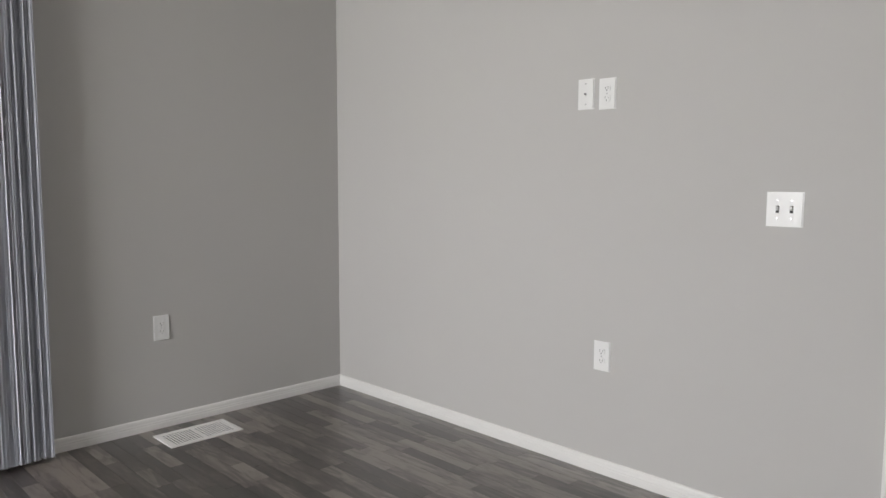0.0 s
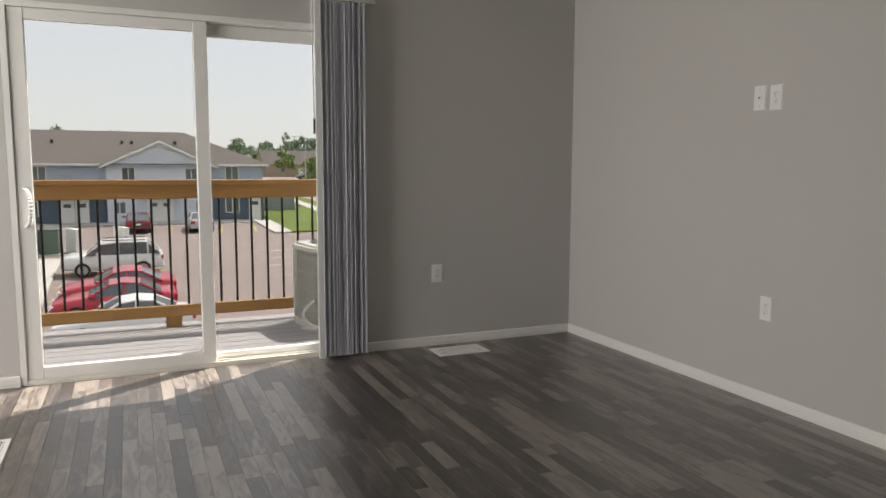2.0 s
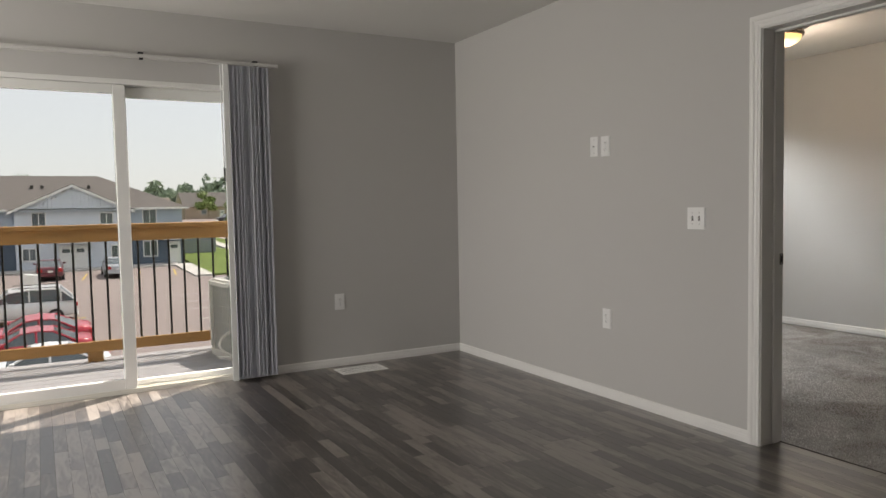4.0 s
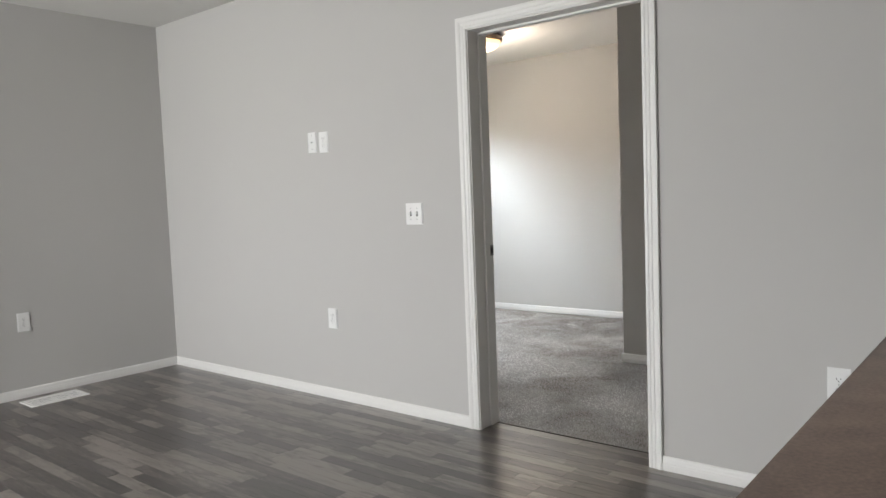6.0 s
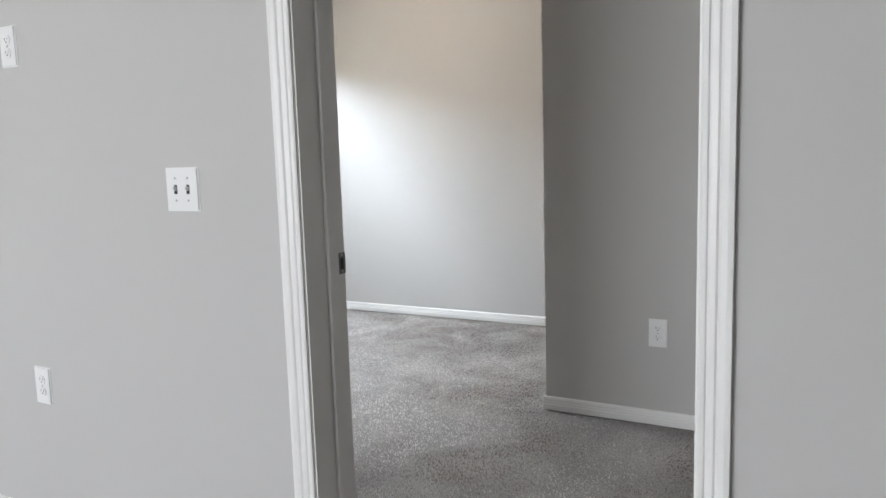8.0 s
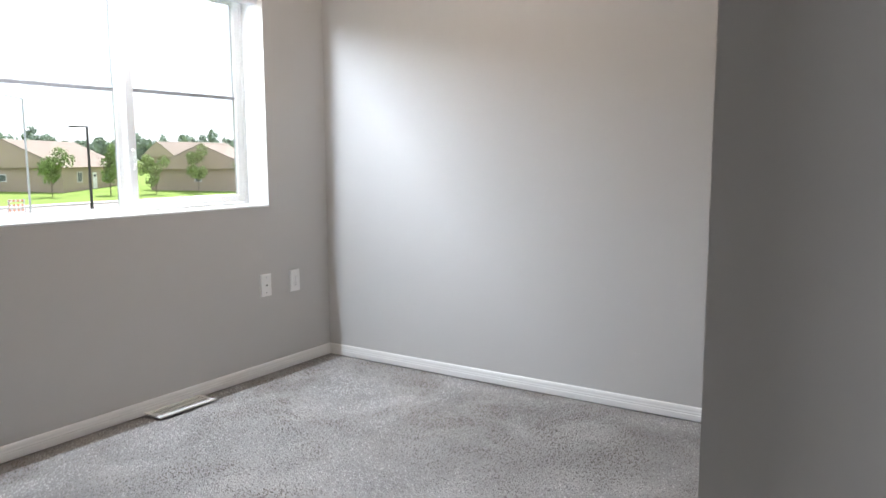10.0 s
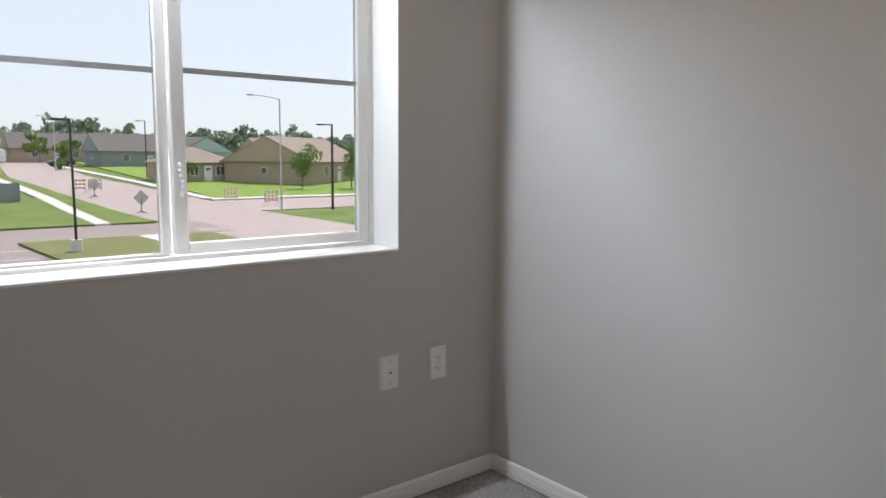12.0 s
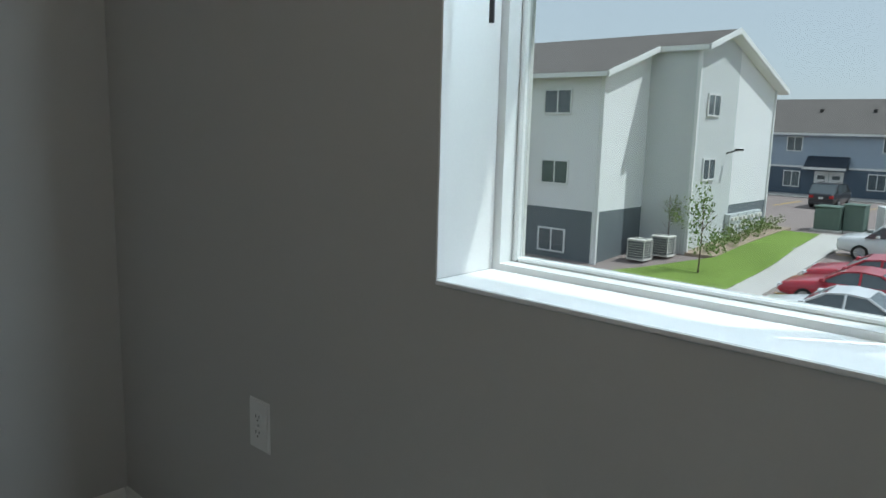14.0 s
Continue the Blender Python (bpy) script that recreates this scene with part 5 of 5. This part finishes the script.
house("tan brick single-storey house with a gabled roof", 51, 92, 17, 13, 2.9, 3.3, 35, M_TAN, M_SHINT)
house("tan brick low house wing with a hipped roof", 37.5, 97, 8, 9, 2.6, 2.0, 8, M_TAN, M_SHINT, False)
house("tan brick single-storey house with a gabled roof", 69, 80, 17, 13, 2.9, 3.2, 38, M_TAN, M_SHINT)
house("tan brick single-storey house with a gabled roof", 92, 74, 15, 12, 2.9, 3.2, 38, M_TAN, M_SHINT)
house("blue-grey single-storey house with a gabled front", 47, 152, 18, 13, 3.0, 3.4, 0, M_GREYH, M_SHING)
house("blue-grey house wing with a gabled front", 57, 146, 8, 11, 3.0, 3.0, 90, M_BLUE, M_SHING)
house("brown single-storey house along the street", 38, 190, 18, 13, 3.2, 3.6, 0, M_TAN, M_SHING)
house("tan single-storey house along the street", 72, 210, 20, 13, 3.2, 3.6, 0, M_TAN, M_SHINT)
house("tan single-storey house along the street", 98, 190, 20, 13, 3.2, 3.6, 0, M_TAN, M_SHINT)
house("brown single-storey house along the street", 55, 260, 22, 13, 3.2, 3.8, 0, M_TAN, M_SHING)
house("pale single-storey house far along the street", 12, 270, 20, 12, 3.2, 3.4, 0, M_SIDEG, M_SHINT)
house("pale single-storey house far along the street", 34, 310, 20, 12, 3.2, 3.4, 0, M_SIDEW, M_SHINT)
house("brown single-storey house far off", 120, 150, 20, 13, 3.2, 3.6, 0, M_TAN, M_SHINT)
rv = thing("camper", "white camper trailer parked far along the street", "camper", pose(21.5, 165, gz(165)))
part("body", rounded(boxes((-3.5, 3.5, -1.2, 1.2, 0.6, 3.0)), 0.2, 2), M_WHITE, rv)
part("stripe", boxes((-3.2, 3.2, -1.22, -1.19, 1.2, 1.4)), M_BLUE, rv)
for sx in (-0.5, 0.5):
    part("wheel", rod(bmesh.new(), (sx, -1.22, 0.38), (sx, -1.0, 0.38), 0.38, n=14), M_TYRE, rv)
    part("wheel", rod(bmesh.new(), (sx, 1.0, 0.38), (sx, 1.22, 0.38), 0.38, n=14), M_TYRE, rv)
    part("window", boxes((sx * 4 - 0.5, sx * 4 + 0.5, -1.225, -1.19, 1.7, 2.4)), M_DGLASS, rv)

# the farthest tree also takes the leaves painted pale for haze
for k, (x, y, h, w, lf) in enumerate(((43.5, 76.5, 5.5, 3.4, M_LEAF), (49.5, 75, 6.0, 3.4, M_LEAF), (54.5, 73.5, 5.2, 3.0, M_LEAFY), (59.5, 72, 5.2, 3.0, M_LEAFY), (66, 70, 5.0, 3.0, M_LEAFY), (35.2, 92, 3.2, 1.8, M_LEAFY), (29.5, 135, 5, 3.5, M_LEAFY), (14.5, 190, 8, 7, M_LEAF), (19.5, 178, 4, 6, M_LEAF), (32, 170, 6, 5, M_LEAFY), (-3, 300, 13, 11, M_LEAFHAZE))):
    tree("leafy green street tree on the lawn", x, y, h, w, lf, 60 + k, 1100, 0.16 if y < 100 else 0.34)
# far woods, in the haze-paled leaf colour
r_ = random.Random(9)
V, Fc = [], []
for k in range(300):
    x = -260 + k * 2.2 + r_.uniform(-3, 3)
    y = r_.uniform(330, 460)
    hh = r_.uniform(10, 13.5) + 4.5 * max(0, math.sin(k * 0.13))
    v, f = leaves((x, y, gz(y) + hh * 0.5), (r_.uniform(3.5, 7), 4, hh * 0.42), 300, 1.25, r_)
    i = len(V)
    V += v
    Fc += [tuple(j + i for j in q) for q in f]
me = bpy.data.meshes.new("far_woods")
me.from_pydata(V, [], Fc)
me.materials.append(M_LEAFHAZE)
tagged(new("far_woods", me), "belt of trees along the horizon, leaves paled grey-green for haze", "trees", "", "stuff")

# ---- balcony ----
structure("wall_outside", boxes((-9, XP + 0.2, 0.172, 0.19, -5.3, -0.06), (XP + 0.2, 6, -0.068, -0.055, -5.3, 0.85)), M_SIDEW, "white outer wall below the rooms", "wall")
structure("wall_gap", boxes((XP, XP + 0.02, -0.07, 0.172, -0.25, 2.66)), M_SIDEW, "white outer wall return between the rooms", "wall")
structure("roof_eave", boxes((-9, 6, 0.175, 0.34, 2.66, 2.84), (XP, 6, -0.068, 0.175, 2.66, 2.84)), M_WHITE, "white roof eave over the openings", "roof")
bal = thing("balcony", "balcony with grey deck boards, cedar rails and black balusters", "balcony", pose(0, 0, 0))
for k in range(10):
    y = 0.2 + k * 0.1445
    part("deck_board", boxes((-5.0, -0.5, y, y + 0.137, -0.055, -0.03)), M_DECK, bal)
part("joist", boxes((-5.0, -0.5, 0.2, 1.64, -0.25, -0.06)), M_CEDAR, bal)
part("top_cap", rounded(boxes((-5.0, -0.5, 1.43, 1.575, 1.09, 1.128)), 0.004, 1), M_CEDAR, bal, "orange cedar cap rail")
part("top_rail", rounded(boxes((-5.0, -0.5, 1.462, 1.5, 0.982, 1.09)), 0.004, 1), M_CEDAR, bal, "orange cedar top rail")
part("bottom_rail", rounded(boxes((-5.0, -0.5, 1.462, 1.5, 0.05, 0.14)), 0.004, 1), M_CEDAR, bal, "orange cedar bottom rail")
for x in (-2.715, -4.6, -0.85):
    part("foot_block", boxes((x - 0.06, x + 0.06, 1.46, 1.505, -0.03, 0.05)), M_CEDAR, bal)
for k in range(35):
    x = -4.873 + k * 0.1265
    part("baluster", rod(bmesh.new(), (x, 1.52, 0.06), (x, 1.52, 1.05), 0.0095, n=8), M_BLACK, bal)
for x in (-5.0, -0.59):
    part("post", boxes((x, x + 0.09, 1.46, 1.55, -0.03, 1.09)), M_CEDAR, bal)


def ring_wall(bm, w, r, z0, z1, inset=0.0, seg=5):
    """A band with rounded corners, w across, from z0 to z1."""
    lo, hi = [], []
    h = w / 2 - inset
    for q in range(4):
        for k in range(seg + 1):
            a = math.pi / 2 * (q + k / seg)
            cx, cy = ((1, 1), (-1, 1), (-1, -1), (1, -1))[q]
            x, y = cx * (h - r) + r * math.cos(a), cy * (h - r) + r * math.sin(a)
            lo.append(bm.verts.new((x, y, z0)))
            hi.append(bm.verts.new((x, y, z1)))
    n = len(lo)
    for k in range(n):
        bm.faces.new((lo[k], lo[(k + 1) % n], hi[(k + 1) % n], hi[k]))
    bm.faces.new(hi)
    bm.faces.new(lo[::-1])
    return [v.co.xy.copy() for v in lo]


ac = thing("condenser", "pale upright air conditioner with wire guard on the balcony deck", "air conditioner", pose(-1.47, 1.12, -0.03, 0, 0, 8), "condensers")
w, h, r = 0.62, 0.66, 0.14
bm = bmesh.new()
ring_wall(bm, w, r, 0.0, 0.045)
part("base_pan", bm, M_ACW, ac)
bm = bmesh.new()
ring_wall(bm, w, r, 0.045, h - 0.05, 0.022)
part("coil", bm, plain("coil_fins", (0.34, 0.35, 0.33), 0.5, 0.4, vary=0.2, scale=4, grain=90, stretch=(20, 20, 0.4)), ac, "grey finned coil")
bm = bmesh.new()
ring_wall(bm, w + 0.01, r, h - 0.05, h - 0.018)
ring_wall(bm, w - 0.05, r - 0.03, h - 0.018, h)
part("top_cap", bm, M_ACW, ac)
bm = bmesh.new()
rim = ring_wall(bmesh.new(), w, r, 0, 0.1, 0.006, 4)
for p, q in zip(rim, rim[1:] + rim[:1]):
    n = max(1, round((q - p).length / 0.035))
    for k in range(n):
        x, y = p + (q - p) * k / n
        rod(bm, (x, y, 0.04), (x, y, h - 0.05), 0.0022, n=4)
part("wire_guard", bm, M_ACW, ac)
for z in (0.16, 0.30, 0.44, 0.56):
    bm = bmesh.new()
    for p, q in zip(rim, rim[1:] + rim[:1]):
        rod(bm, (p.x, p.y, z), (q.x, q.y, z), 0.003, n=4)
    part("guard_hoop", bm, M_ACW, ac)
for sx, sy in ((-1, 1), (1, 1), (1, -1)):
    part("corner_post", rounded(boxes((sx * 0.255 - 0.03, sx * 0.255 + 0.03, sy * 0.255 - 0.03, sy * 0.255 + 0.03, 0.045, h - 0.05)), 0.01, 1), M_ACW, ac)
part("label_plate", boxes((-0.17, 0.02, -0.3145, -0.311, 0.2, 0.42)), M_WHITE, ac, "white printed label")
part("label_stripe", boxes((-0.17, 0.02, -0.3165, -0.3147, 0.39, 0.42)), M_ORANGE, ac, "orange label stripe")
for k in range(5):
    part("label_line", boxes((-0.15, -0.02, -0.3165, -0.3147, 0.22 + k * 0.03, 0.228 + k * 0.03)), M_SIGN, ac)
for k in range(6):
    bm = bmesh.new()
    rr_, zz = 0.045 + 0.036 * k, h + 0.035 - 0.005 * k
    for j in range(20):
        a, b = 2 * math.pi * j / 20, 2 * math.pi * (j + 1) / 20
        rod(bm, (rr_ * math.cos(a), rr_ * math.sin(a), zz), (rr_ * math.cos(b), rr_ * math.sin(b), zz), 0.003, n=4)
    part("fan_guard_ring", bm, M_ACD, ac, "dark fan guard ring")
part("fan_well", rod(bmesh.new(), (0, 0, h), (0, 0, h + 0.004), 0.225, n=24), M_ACD, ac, "dark fan opening")
bm = bmesh.new()
pts = [Vector((-0.30 - 0.10 * math.sin(math.pi * k / 10), -0.22 - 0.06 * k / 10, 0.24 - 0.2 * k / 10)) for k in range(11)]
for a, b in zip(pts, pts[1:]):
    rod(bm, a, b, 0.011, n=6)
part("conduit", bm, M_ACW, ac, "pale flexible conduit")
bm = bmesh.new()
for k in range(14):
    a, b = k * math.pi / 7, (k + 1) * math.pi / 7
    rod(bm, (-0.36 + 0.07 * math.cos(a), -0.3 + 0.07 * math.sin(a), 0.03 + 0.003 * k), (-0.36 + 0.07 * math.cos(b), -0.3 + 0.07 * math.sin(b), 0.033 + 0.003 * k), 0.006, n=5)
part("pipe_coil", bm, M_ACW, ac)

# ---- floor strips (last) ----
rng = random.Random(11)
strip_w = 0.064
lengths = [0.22, 0.30, 0.38, 0.46, 0.55, 0.66]
plank_meshes = []
for L in lengths:
    bm = boxes((0.0004, strip_w - 0.0004, 0.0004, L - 0.0004, -0.006, 0.0))
    bmesh.ops.bevel(bm, geom=[e for e in bm.edges if all(v.co.z > -0.001 for v in e.verts)], offset=0.00025, segments=1, affect='EDGES')
    plank_meshes.append(mesh_of("plank", bm, M_PLANK))
verts, faces = [], []
count = 0
n_rows = int((0.0 - XW) / strip_w)
for r in range(n_rows):
    x = -strip_w * (r + 1)
    y = -rng.uniform(0.05, 0.9)
    edge = 0.0
    while edge > YS:
        k = rng.randrange(len(lengths))
        L = lengths[k]
        y0 = edge - L
        near = r < 40 and -2.9 < y0 + L / 2 < -0.1 and count < 300 and y0 > YS
        if near:
            ob = new("plank", plank_meshes[k])
            ob.location = (x, y0, 0)
            ob.parent = FLOOR
            count += 1
        else:
            a = max(y0, YS)
            i = len(verts)
            g = 0.0005
            verts += [(x + g, a + g, 0), (x + strip_w - g, a + g, 0), (x + strip_w - g, edge - g, 0), (x + g, edge - g, 0), (x + g, a + g, -0.006), (x + strip_w - g, a + g, -0.006), (x + strip_w - g, edge - g, -0.006), (x + g, edge - g, -0.006)]
            faces += [(i, i + 1, i + 2, i + 3), (i + 4, i + 5, i + 1, i), (i + 5, i + 6, i + 2, i + 1), (i + 6, i + 7, i + 3, i + 2), (i + 7, i + 4, i, i + 3)]
        edge = y0
for r in range(2):
    for a, b in ((-3.857, -3.46), (-3.46, -2.937)) if r else ((-3.857, -3.2), (-3.2, -2.937)):
        x0, x1 = 0.0715 * r, 0.0715 * (r + 1)
        i = len(verts)
        verts += [(x0, a, 0), (x1 - 0.001, a, 0), (x1 - 0.001, b - 0.001, 0), (x0, b - 0.001, 0)]
        faces += [(i, i + 1, i + 2, i + 3)]
me = bpy.data.meshes.new("planks")
me.from_pydata(verts, [], faces)
me.materials.append(M_PLANK)
rest = tagged(new("planks", me), "", "", "", "stuff")
rest.parent = FLOOR

# ---- carpet pile ----
g = np.random.default_rng(5)
N = 150000
px = g.uniform(0.153, XE - 0.013, N)
py = g.uniform(-4.58, YB - 0.013, N)
keep = ~((px > 1.748) & (py < -2.893)) & ~((px > 2.06) & (px < 2.385) & (py > -0.467) & (py < -0.332)) & ~((px < XP + 0.014) & ((py > DOOR[1] - 0.004) | (py < DOOR[0] + 0.004)))
px, py = px[keep], py[keep]
n = len(px)
# tufts lean in patches, as walked and vacuumed pile does
lean = np.stack([np.sin(px * 2.1 + np.sin(py * 3.3) * 1.4), np.cos(py * 2.4 + np.sin(px * 2.7) * 1.6)], 1) * 0.0035 + g.normal(0, 0.0028, (n, 2))
h = g.uniform(0.004, 0.008, n)
w = g.uniform(0.0018, 0.0034, n)
a0 = g.uniform(0, 2.1, n)
v = np.zeros((n, 4, 3))
for k in range(3):
    v[:, k, 0] = px + w * np.cos(a0 + k * 2.094)
    v[:, k, 1] = py + w * np.sin(a0 + k * 2.094)
v[:, :, 2] = -0.007
v[:, 3, 0], v[:, 3, 1], v[:, 3, 2] = px + lean[:, 0], py + lean[:, 1], h - 0.007
i = np.arange(n)[:, None] * 4
f = np.concatenate([i + np.array([[0, 1, 3]]), i + np.array([[1, 2, 3]]), i + np.array([[2, 0, 3]])], 0)
me = bpy.data.meshes.new("carpet_pile")
me.vertices.add(n * 4)
me.vertices.foreach_set("co", v.reshape(-1))
me.loops.add(len(f) * 3)
me.loops.foreach_set("vertex_index", f.reshape(-1).astype(np.int32))
me.polygons.add(len(f))
me.polygons.foreach_set("loop_start", np.arange(len(f), dtype=np.int32) * 3)
me.update(calc_edges=True)
m, t, b = nodes_of("carpet_yarn")
gi = t.nodes.new("ShaderNodeNewGeometry")
r = t.nodes.new("ShaderNodeValToRGB")
e = r.color_ramp.elements
e[0].position, e[0].color = 0.0, (0.31, 0.298, 0.288, 1)
e[1].position, e[1].color = 1.0, (0.78, 0.765, 0.75, 1)
t.links.new(gi.outputs["Random Per Island"], r.inputs[0])
# trodden and brushed patches
pn_ = t.nodes.new("ShaderNodeTexNoise")
pn_.inputs["Scale"].default_value = 2.6
pn_.inputs["Detail"].default_value = 9
pn_.inputs["Distortion"].default_value = 0.8
t.links.new(gi.outputs["Position"], pn_.inputs[0])
pr_ = t.nodes.new("ShaderNodeValToRGB")
pr_.color_ramp.elements[0].position, pr_.color_ramp.elements[0].color = 0.38, (0.50, 0.455, 0.42, 1)
pr_.color_ramp.elements[1].position, pr_.color_ramp.elements[1].color = 0.60, (1.0, 1.0, 1.0, 1)
t.links.new(pn_.outputs[0], pr_.inputs[0])
mm = t.nodes.new("ShaderNodeMix")
mm.data_type, mm.blend_type = 'RGBA', 'MULTIPLY'
mm.inputs[0].default_value = 1.0
t.links.new(r.outputs[0], mm.inputs[6])
t.links.new(pr_.outputs[0], mm.inputs[7])
t.links.new(mm.outputs[2], b.inputs["Base Color"])
b.inputs["Roughness"].default_value = 0.95
b.inputs["Specular IOR Level"].default_value = 0.1
me.materials.append(m)
pile = tagged(new("carpet_pile", me), "", "", "", "stuff")
pile.parent = CARPET
